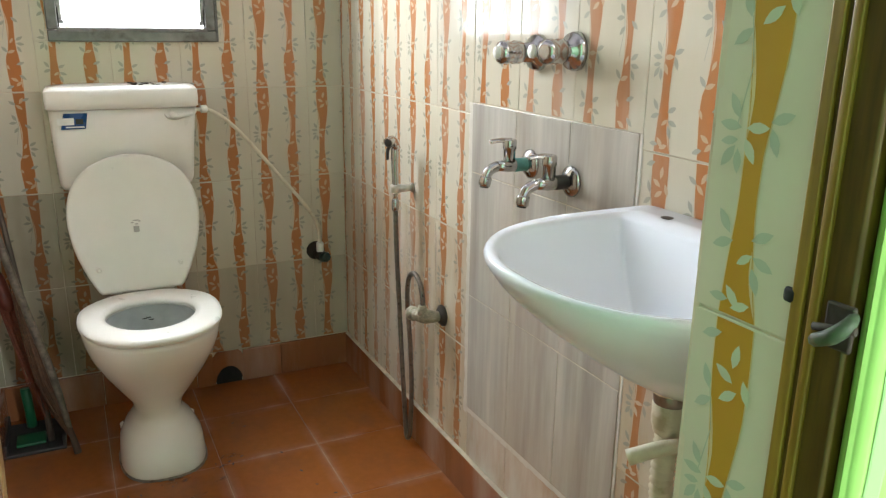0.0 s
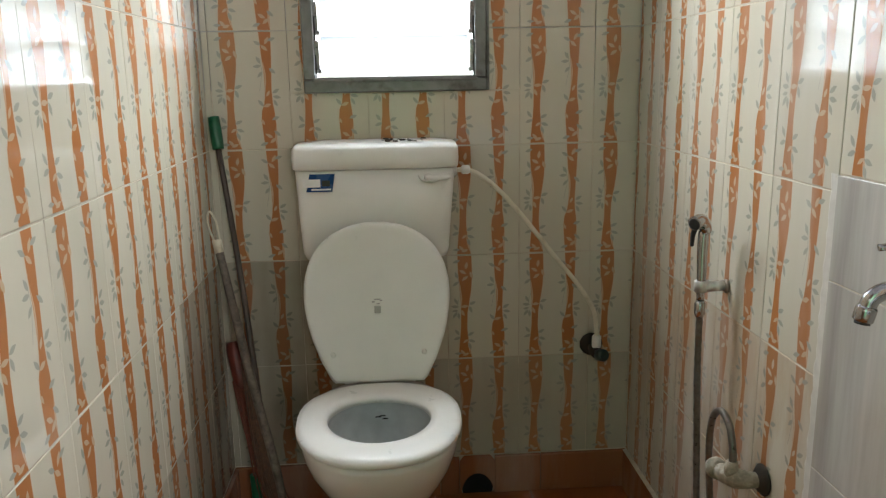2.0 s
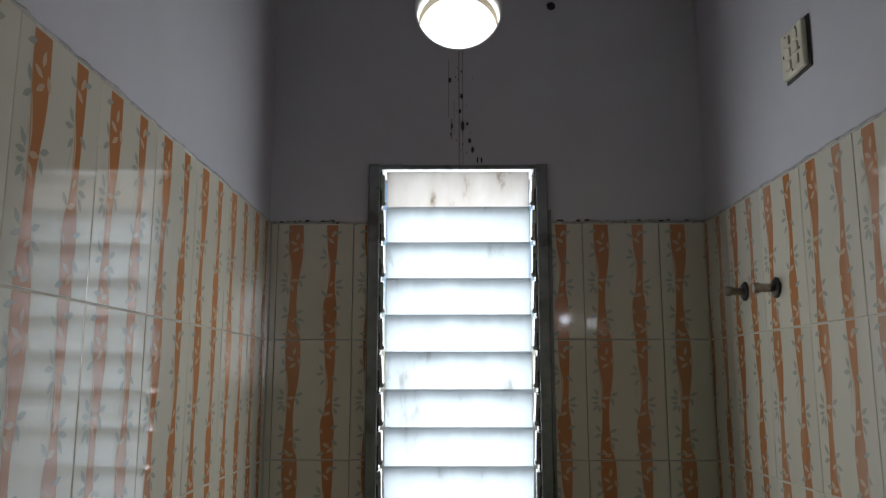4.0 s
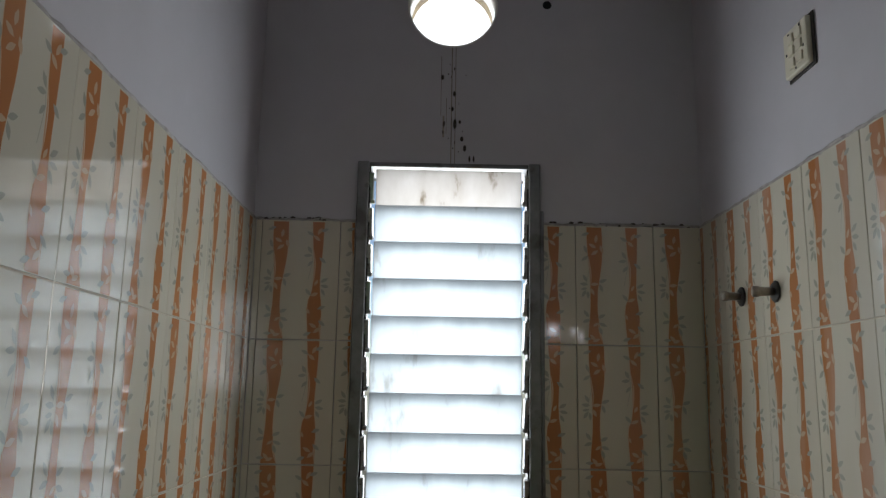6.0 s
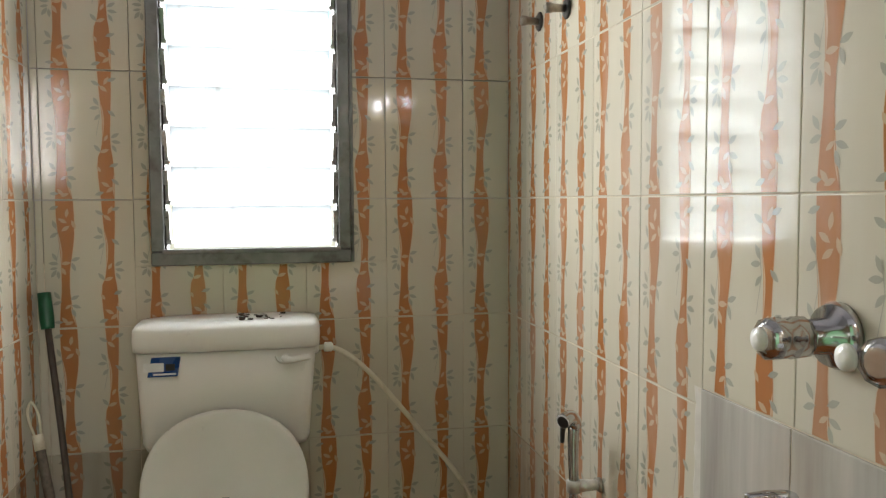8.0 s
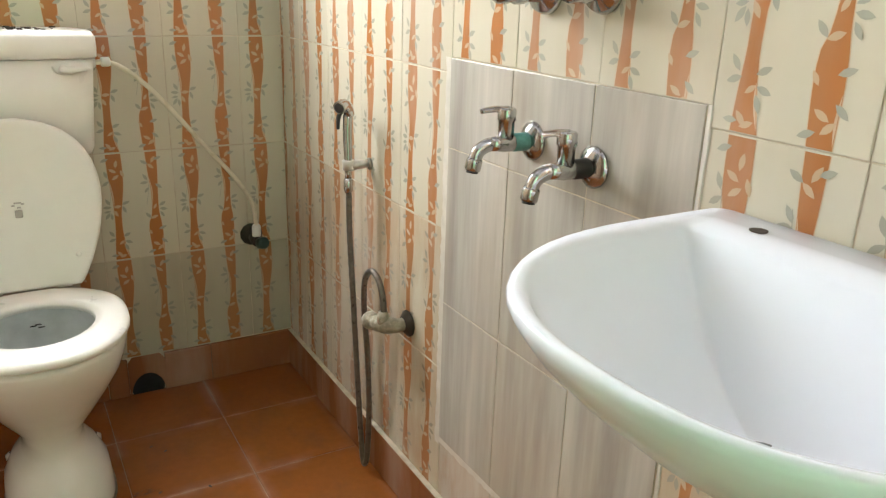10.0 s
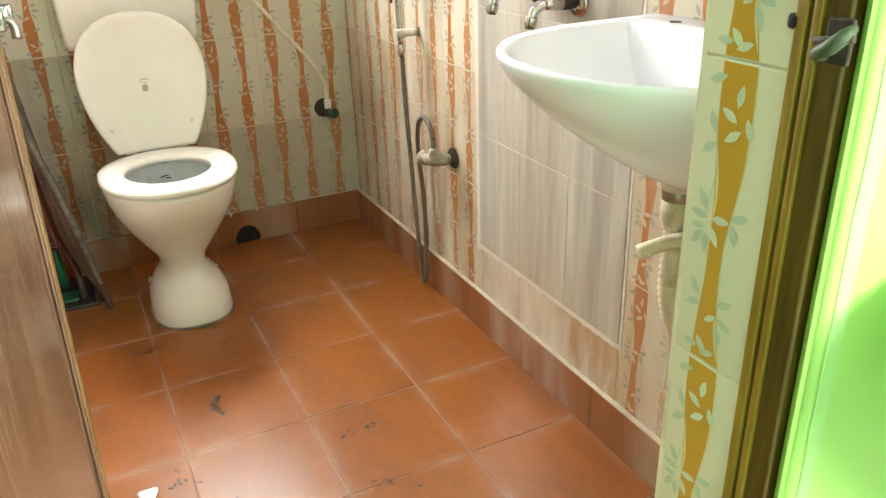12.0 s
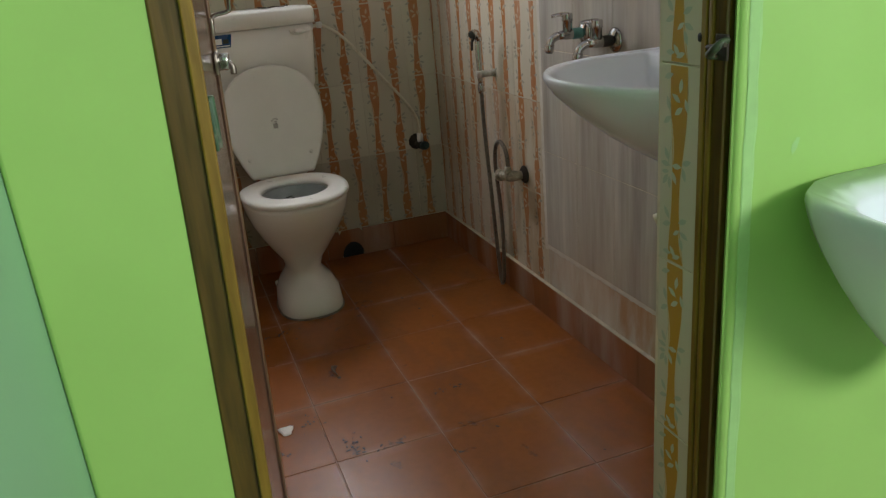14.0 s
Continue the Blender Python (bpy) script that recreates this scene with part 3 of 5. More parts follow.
def tile_bed(name, bm, label):
    return structure(name, bm, grout, label)


# back
bed = tile_bed("tiled_wall_back", block(X0 - 0.006, X1 + 0.006, Y1 + 0.0015, Y1 + TH, 0.0, WZ0 + 0.01), "cream wall tiles with wavy orange stripes and grey leaves, behind the toilet")
cols = [(X0 + 0.017 + TW * k, X0 + 0.017 + TW * (k + 1), 0.0) for k in range(-1, 6)]
cols = [(max(a, X0), min(b, X1), max(a, X0) - a) for a, b, _ in cols]
cols = [c for c in cols if c[1] - c[0] > 0.006]
lay(bed, (0, Y1 + TH, 0), (1, 0, 0), (0, -1, 0), cols, ROWS, holes=[(WX0, WX1, WZ0, 3.0)], dull=lambda u, z: z < 0.3 or (z < 0.6 and u < -0.05), in_corner=lambda u, z: z < 0.6 and u < 0.0)
# right: u runs from the back corner to the front
PA, PB, PZ0, PZ1 = Y1 - 2.27, Y1 - 1.667, 0.265, 1.062
bed = tile_bed("tiled_wall_right", block(X1 + 0.0015, X1 + TH, Y0, Y1, 0.0, TOP - 0.004), "cream wall tiles with wavy orange stripes and a grey patch, stained near the floor")
cols = [(PA + TW * k, PA + TW * (k + 1), 0.0) for k in range(-5, 7)]
cols = [(max(a, 0), min(b, Y1 - Y0), max(a, 0) - a) for a, b, _ in cols]
cols = [c for c in cols if c[1] - c[0] > 0.006]
lay(bed, (X1 + TH, Y1, 0), (0, -1, 0), (-1, 0, 0), cols, ROWS, holes=[(PA, PB, 0.0, PZ1)],
    dull=lambda u, z: z < 0.5, dull_set=STAIN_SET, mats=RIGHT_SET)
block_bm = block(X1 - 0.0012, X1 + 0.0015, 1.667, 2.27, PZ0, PZ1 - 0.001)
structure("patch_bed", block_bm, grout, "pale grout behind the grey tiles")
lay(bed, (X1 + TH, Y1, 0), (0, -1, 0), (-1, 0, 0), [(PA + 0.201 * k, PA + 0.201 * (k + 1), 0.0) for k in range(3)], [(0.12, PZ0, 0.0)], kind="plain",
    mats=(glaze("stained_cream", (0.56, 0.53, 0.48), (0.36, 0.20, 0.08), 0.6, 0.85, 0.8),))
lay(bed, (X1 + TH - 0.0025, Y1, 0), (0, -1, 0), (-1, 0, 0), [(PA + 0.201 * k, PA + 0.201 * (k + 1), 0.0) for k in range(3)],
    [(PZ0, 0.579, 0.0), (0.579, 0.896, 0.0), (0.896, PZ1, 0.0)], kind="grey", mats=(grey_tile,), tilt=0.002)
def lime_border():
    """Ragged white cement smeared round the grey tiles."""
    rng = random.Random(17)
    bm = bmesh.new()
    x = X1 - 0.0009

    def strip(ends, n, inner, width):
        rows = []
        for i in range(n + 1):
            p = Vector(ends[0]).lerp(Vector(ends[1]), i / n)
            k = width * rng.uniform(0.8, 1.1)
            rows.append([bm.verts.new(q) for q in (p, p + Vector((-0.0006, 0, 0)) + Vector(inner) * k * 0.8, p + Vector((0.001, 0, 0)) + Vector(inner) * k)])
        for a, b in zip(rows, rows[1:]):
            for j in range(2):
                bm.faces.new((a[j], a[j + 1], b[j + 1], b[j]))
    strip(((x, 2.2705, 0.245), (x, 2.2705, PZ1)), 60, (0, 1, 0), 0.020)
    strip(((x, 1.6665, 0.245), (x, 1.6665, PZ1)), 60, (0, -1, 0), 0.009)
    strip(((x, 1.6665, PZ0 - 0.0008), (x, 2.2705, PZ0 - 0.0008)), 60, (0, 0, -1), 0.016)
    structure("cement_border", bm, lime_white, "ragged white cement smear bordering the grey tiles")


lime_white = simple("lime_white", (0.60, 0.57, 0.52), 0.7, vary=0.12, scale=40, bump=0.3, wear=(0.48, 0.42, 0.35))
lime_border()
# left: u runs from front to back
bed = tile_bed("tiled_wall_left", block(X0 - TH, X0 - 0.0015, Y0, Y1, 0.0, TOP - 0.004), "cream wall tiles with wavy orange stripes and grey leaves")
span = Y1 - Y0
cols = [(span - TW * (k + 1), span - TW * k, 0.0) for k in range(11)]
cols = [(max(a, 0), b, max(a, 0) - a) for a, b, _ in cols if b > 0.01]
lay(bed, (X0 - TH, Y0, 0), (0, 1, 0), (1, 0, 0), cols, ROWS, dull=lambda u, z: z < 0.3 or (z < 0.6 and u > 1.7), in_corner=lambda u, z: z < 0.6 and u > 1.7)
# front, inner face, right of the doorway
bed = tile_bed("tiled_wall_front", block(OX1, X1, Y0 - TH, Y0 - 0.0015, 0.0, TOP - 0.004), "cream wall tiles with wavy orange stripes inside beside the door")
lay(bed, (X1, Y0 - TH, 0), (-1, 0, 0), (0, 1, 0), [(0.0, 0.195, 0.0), (0.195, X1 - OX1, 0.0)], ROWS)
# door reveals
bm = block(OX1 + TH, OX1 + 0.024, 1.0, Y0 - TH, -0.01, 2.1)
structure("reveal_core", bm, plaster, "plaster core behind the door reveal tiles")
RROWS = [(0.0, 0.09, 0.215), (0.09, 0.395, 0.0), (0.395, 0.70, 0.0), (0.70, 1.005, 0.0), (1.005, 1.31, 0.0), (1.31, 1.615, 0.0), (1.615, 1.92, 0.0), (1.92, 2.09, 0.0)]
bed = tile_bed("tiled_reveal_right", block(OX1 + 0.0015, OX1 + TH, 1.002, Y0 - TH, 0.0, 2.09), "cut cream tiles with one orange stripe lining the door opening")
lay(bed, (OX1 + TH, Y0 - 0.002, 0), (0, -1, 0), (-1, 0, 0), [(0.0, 0.1, 0.002)], RROWS, tilt=0.001, mats=REVEAL_SET)

# ---- floor tiles and skirting ----
floor = bpy.data.objects["floor"]


def slab(w, d, h, bevel=0.0012):
    key = ("slab", round(w, 3), round(d, 3), round(h, 3))
    if key not in tile_cache:
        b = bevel
        v = [(0, 0, -h), (w, 0, -h), (w, d, -h), (0, d, -h), (0, 0, -b), (w, 0, -b), (w, d, -b), (0, d, -b), (b, b, 0), (w - b, b, 0), (w - b, d - b, 0), (b, d - b, 0)]
        f = [(3, 2, 1, 0), (8, 9, 10, 11)] + [(r + i, r + (i + 1) % 4, r + 4 + (i + 1) % 4, r + 4 + i) for r in (0, 4) for i in range(4)]
        mesh = bpy.data.meshes.new("floor_tile")
        mesh.from_pydata(v, [], f)
        tile_cache[key] = mesh
    return tile_cache[key]


FX, FY = 0.2875, 0.2985
for i in range(-2, 3):
    for j in range(-3, 6):
        xa, xb = max(0.253 + FX * i, X0), min(0.253 + FX * (i + 1), X1)
        ya, yb = max(1.797 + FY * j, GY + 0.1), min(1.797 + FY * (j + 1), Y1)
        if xb - xa < 0.01 or yb - ya < 0.01:
            continue
        mesh = slab(xb - xa - 0.002, yb - ya - 0.002, 0.012)
        if not mesh.materials:
            mesh.materials.append(floor_red)
        ob = new("floor_tile", mesh)
        ob.parent = floor
        ob.matrix_world = pose(xa + 0.00125, ya + 0.00125, tile_rng.uniform(-0.0002, 0.0004), tile_rng.uniform(-0.07, 0.07), tile_rng.uniform(-0.07, 0.07), 0)


def skirting(name, start, direction, length, normal, gaps=()):
    """Red tiles on edge, 0.12 m high, along a wall."""
    holder = thing(name, Matrix.Identity(4), "red skirting tiles with white lime stains along the wall", "skirting", kind="structure")
    d, n = Vector(direction), Vector(normal)
    base = Matrix((d, -n, Vector((0, 0, 1)))).transposed().to_4x4()
    s = 0.0
    while s < length - 0.01:
        e = min(s + 0.2985, length)
        pieces = [(s, e)]
        for g0, g1 in gaps:
            pieces = [q for a, b in pieces for q in ((a, min(b, g0)), (max(a, g1), b)) if q[1] - q[0] > 0.003]
        for a, b in pieces:
            bm = block(0, b - a - 0.0015, -0.012, 0, 0, 0.118, bevel=0.0016, segments=1)
            ob = part("skirting_tile", bm, skirting_red, holder)
            ob.matrix_world = Matrix.Translation(Vector(start) + d * a) @ base
        s = e
    return holder


DRAIN = 0.381
skirting("skirting_back", (X0, Y1 - 0.0005, 0.001), (1, 0, 0), X1 - X0, (0, -1, 0), gaps=[(DRAIN - 0.052 - X0, DRAIN + 0.052 - X0)])
skirting("skirting_right", (X1 - 0.0005, Y1 - 0.012, 0.001), (0, -1, 0), Y1 - Y0 - 0.012, (-1, 0, 0))
structure("skirting_cap", block(X1 - 0.013, X1 - 0.0005, Y0, Y1 - 0.013, 0.1195, 0.1225, bevel=0.001), grout, "pale lime-crusted grout line on top of the skirting")
skirting("skirting_left", (X0 + 0.0005, Y0, 0.001), (0, 1, 0), Y1 - Y0 - 0.012, (1, 0, 0))


def drain_arch():
    """The skirting tile over the outlet, with a round arch cut in it."""
    bm = bmesh.new()
    n, r = 20, 0.048
    outer, inner = [], []
    for i in range(n + 1):
        a = math.pi * i / n
        c, s = math.cos(a), math.sin(a)
        inner.append((DRAIN + r * c, r * s * 1.35 + 0.002))
        k = min(0.052 / max(abs(c), 1e-6), 0.119 / max(s, 1e-6))
        outer.append((DRAIN + k * c, k * s + 0.001))
    for y in (Y1 - 0.0125, Y1 - 0.0005):
        vi = [bm.verts.new((x, y, z)) for x, z in inner]
        vo = [bm.verts.new((x, y, z)) for x, z in outer]
        for i in range(n):
            bm.faces.new((vi[i], vo[i], vo[i + 1], vi[i + 1]))
        if y < Y1 - 0.01:
            first = vi
    for i in range(n):
        bm.faces.new((first[i], first[i + 1], vi[i + 1], vi[i]))
    bmesh.ops.recalc_face_normals(bm, faces=bm.faces)
    return bm


part("skirting_tile", drain_arch(), skirting_red, bpy.data.objects["skirting_back"])
outlet = thing("drain_outlet", (DRAIN, Y1, 0), "black arched drain outlet at the foot of the wall", "drain")
outlet_bm = tube([(0, 0.06, 0.018), (0, -0.004, 0.018)], 0.047, segments=24, per=1)
part("drain_pipe", outlet_bm, black, outlet)

# ---- window ----
def louvre_window():
    w = tagged(new("window_1"), "grey aluminium louvre window with nine frosted glass blades, dusty", "window", kind="structure")
    yo, yi = Y1 - 0.012, Y1 + 0.05
    side = 0.030
    for a, b in ((WX0, WX0 + side), (WX1 - side, WX1)):
        part("window_frame", block(a, b, yo, yi, WZ0 + 0.034, WZ1, bevel=0.003), aluminium, w)
    part("window_sill", block(WX0, WX1, yo - 0.004, yi, WZ0, WZ0 + 0.033, bevel=0.003), aluminium, w)
    part("window_bead", block(WX0 + 0.026, WX1 - 0.026, yo - 0.009, yo + 0.006, WZ0 + 0.028, WZ0 + 0.040, bevel=0.002), aluminium, w)
    part("window_bead", block(WX1 + 0.0005, WX1 + 0.009, Y1 - 0.006, Y1 + 0.004, WZ0, 1.99, bevel=0.002), aluminium, w)
    part("window_head", block(WX0 + side, WX1 - side, yo + 0.01, yi, WZ1 - 0.012, WZ1, bevel=0.002), aluminium, w)
    n = 9
    pitch = (WZ1 - 0.02 - WZ0 - 0.045) / n
    rng = random.Random(3)
    for i in range(n):
        zc = WZ0 + 0.045 + pitch * (i + 0.5)
        tilt = 13 + rng.uniform(-1.5, 1.5)
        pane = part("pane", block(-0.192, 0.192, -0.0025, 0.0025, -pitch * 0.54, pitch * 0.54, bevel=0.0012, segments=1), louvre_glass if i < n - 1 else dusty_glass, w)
        pane.matrix_world = pose((WX0 + WX1) / 2, Y1 + 0.018, zc, tilt, 0, rng.uniform(-0.4, 0.4))
        pane.visible_shadow = False
        for x in (WX0 + side + 0.006, WX1 - side - 0.006):
            clip_bm = block(-0.0065, 0.0065, -0.012, 0.012, -pitch * 0.36, pitch * 0.44, bevel=0.002, segments=1)
            block(-0.010, 0.010, -0.016, 0.0, -pitch * 0.42, -pitch * 0.30, bevel=0.002, segments=1, bm=clip_bm)
            c = part("blade_clip", clip_bm, clip_metal, w)
            c.matrix_world = pose(x, Y1 + 0.013, zc, tilt + rng.uniform(-4, 4), 0, rng.uniform(-6, 6))
    for a, b in ((WX0 + side, WX0 + side + 0.004), (WX1 - side - 0.004, WX1 - side)):
        part("window_channel", block(a, b, yo + 0.012, yi, WZ0 + 0.034, WZ1 - 0.012), dark_metal, w)
    return w


def dusty_material():
    n = Nodes("dusty_glass")
    tr = n.add("ShaderNodeBsdfTranslucent")
    n.link(n.ramp(n.noise(16.0, (1, 1, 0.4), detail=8.0), [(0.35, (0.47, 0.455, 0.44)), (0.58, (0.42, 0.40, 0.38)), (0.66, (0.20, 0.17, 0.13))]), tr.inputs["Color"])
    n.link(tr.outputs[0], n.t.nodes["Material Output"].inputs["Surface"])
    return n.mat


dusty_glass = dusty_material()
clip_metal = simple("clip_metal", (0.50, 0.50, 0.50), 0.3, 0.9, vary=0.3, scale=120, wear=(0.12, 0.11, 0.1))
louvre_window()


# ---- door ----
frame_bead = wood("frame_bead", (0.17, 0.092, 0.006), (0.27, 0.155, 0.012), 0.5)


def door_frame():
    d = tagged(new("door_frame"), "ochre-brown painted wooden door frame with chipped edges", "door frame", kind="structure")
    for side, x0, x1, s in (("right", 0.417, OX1 + 0.020, 1), ("left", OX0 - 0.008, -0.256, -1)):
        inner = x0 if s > 0 else x1
        bm = block(x0, x1, 0.952 if s > 0 else 0.930, 1.000, -0.01, 2.11, bevel=0.003)
        fit = lean if s < 0 else (lambda b: b)
        part("door_post", fit(bm), frame_wood, d)
        a, b = (inner - 0.0035, inner + 0.002) if s > 0 else (inner - 0.002, inner + 0.0035)
        part("moulding", fit(block(a, b, 0.988, 0.9985, 0.0, 2.08, bevel=0.0015)), frame_bead, d)
        part("moulding", fit(block(a, b, 0.9745, 0.983, 0.0, 2.08, bevel=0.0015)), frame_bead, d)
        if s < 0:
            part("moulding", fit(block(inner - 0.012, inner + 0.001, 0.924, 0.9305, 0.0, 2.08, bevel=0.002)), frame_bead, d)
    part("door_head", block(-0.199, 0.417, 0.952, 1.000, 2.04, 2.11, bevel=0.004), frame_wood, d)
    return d


door_frame()


def strike():
    t = thing("strike_plate", (0.4165, 0.958, 1.035), "rusty metal bolt catch on the brown door frame post", "catch")
    part("plate", block(-0.003, 0.002, -0.011, 0.011, -0.017, 0.017, bevel=0.002), rust_brown, t)
    part("keeper", tube([(-0.001, -0.010, 0.010), (-0.016, -0.016, 0.008), (-0.022, -0.010, 0.0), (-0.018, 0.004, -0.008), (-0.001, 0.008, -0.012)], [0.004, 0.0055, 0.006, 0.005, 0.004], segments=8), rust_green, t)
    part("keeper_pin", tube([(-0.014, -0.022, 0.006), (-0.020, 0.006, 0.002)], 0.003, segments=8, per=1), rust_brown, t)
    part("bolt_hole", block(-0.0035, 0.002, 0.036, 0.048, 0.004, 0.016, bevel=0.003), black, t)
    return t


rust_brown = simple("rust_brown", (0.035, 0.025, 0.016), 0.75, vary=0.4, scale=120, bump=0.4)
rust_green = simple("rust_green", (0.045, 0.07, 0.035), 0.6, vary=0.3, scale=90, bump=0.3, wear=(0.10, 0.06, 0.03))
hinge_paint = simple("hinge_paint", (0.05, 0.12, 0.06), 0.5, vary=0.3, scale=60, bump=0.3, wear=(0.2, 0.19, 0.15))
strike()
DOOR = pose(-0.264, 1.004, 0, 0, 1.3, 0) @ pose(0, 0, 0, 0, 0, 82.8)


def door_leaf():
    """Hinged at the origin, it runs along +x; its inner face (with the bolts) looks to -y."""
    L, T, H = 0.636, 0.026, 1.99
    d = tagged(new("door_1"), "brown glossy wooden door standing open with steel bolts and pull handle", "door", kind="structure")
    d.matrix_world = DOOR
    part("door_panel", block(0.002, L, 0.002, T, 0.012, H, bevel=0.0025), leaf_wood, d)
    part("door_edge_strip", block(L + 0.0005, L + 0.007, 0.0, T + 0.002, 0.012, H, bevel=0.002), bead_wood, d)
    part("door_edge_bead", block(L - 0.022, L - 0.004, -0.0035, 0.0015, 0.012, H, bevel=0.002), bead_wood, d)
    part("door_edge_bead", block(L - 0.036, L - 0.026, -0.0025, 0.0015, 0.012, H, bevel=0.0015), leaf_wood, d)
    return d


door_leaf()


def owned(child, owner):
    """Makes a thing a part of owner, where it stands."""
    m = child.matrix_world.copy()
    child.parent = owner
    child.matrix_parent_inverse = owner.matrix_basis.inverted()
    child.matrix_basis = m
    for key in ("category", "group"):
        if key in child:
            del child[key]


def hinge(z):
    h = thing("door_hinge", (-0.2525 + 0.026 * z, 0.962, z), "old steel butt hinge smeared with green paint, on the door post", "hinge", group="door hinges")
    part("hinge_leaf", block(-0.002, 0.0015, -0.016, 0.008, -0.026, 0.026, bevel=0.001), hinge_paint, h)
    part("hinge_pin", lathe([(0.0035, -0.028), (0.0045, -0.026), (0.0045, 0.026), (0.0035, 0.028)], 12, pose(0.003, 0.012, 0)), hinge_paint, h)
    return h


for z in (1.03, 0.32, 1.72):
    owned(hinge(z), bpy.data.objects["door_frame"])


def door_local(x, y, z, rx=0, ry=0, rz=0):
    return DOOR @ pose(x, y, z, rx, ry, rz)


handle = thing("door_handle", door_local(0.604, -0.004, 1.165), "bent steel pull handle on the brown door", "handle")
part("grip", tube([(0, 0, 0.070), (0, -0.004, 0.056), (0.0, -0.028, 0.046), (0.0, -0.033, 0.038), (0.0, -0.034, 0.0), (0.0, -0.033, -0.038), (0.0, -0.028, -0.046), (0, -0.004, -0.052), (0, 0, -0.066)], 0.0048, segments=10, per=6, flat=0.7), chrome, handle)
for z in (0.072, -0.070):
    part("foot_plate", block(-0.006, 0.006, -0.003, 0.004, z - 0.016, z + 0.016, bevel=0.0025), dull_metal, handle)


owned(handle, bpy.data.objects["door_1"])


def bolt(z, label):
    b = thing("door_bolt", door_local(0.598, -0.003, z), label, "bolt", group="bolts on the door")
    part("back_plate", block(-0.048, 0.030, -0.003, 0.003, -0.018, 0.018, bevel=0.002), dull_metal, b)
    part("rod", tube([(-0.06, -0.012, 0), (0.05, -0.012, 0)], 0.0062, segments=12, per=1), chrome, b)
    for x in (-0.035, 0.0, 0.026):
        part("guide", block(x - 0.005, x + 0.005, -0.021, 0.0, -0.012, 0.012, bevel=0.003), chrome, b)
    part("knob", tube([(-0.015, -0.012, 0), (-0.015, -0.022, -0.003), (-0.015, -0.026, -0.010), (-0.015, -0.026, -0.022)], [0.0045, 0.0045, 0.0055, 0.006], segments=10, per=4), dull_metal, b)
    return b


owned(bolt(1.035, "worn steel sliding bolt on the brown door, below the handle"), bpy.data.objects["door_1"])
owned(bolt(1.775, "worn steel sliding bolt high on the brown door"), bpy.data.objects["door_1"])


# ---- toilet ----
TX = 0.108


foot_joint = simple("foot_joint", (0.22, 0.19, 0.16), 0.9, vary=0.4, scale=60, wear=(0.05, 0.04, 0.035))


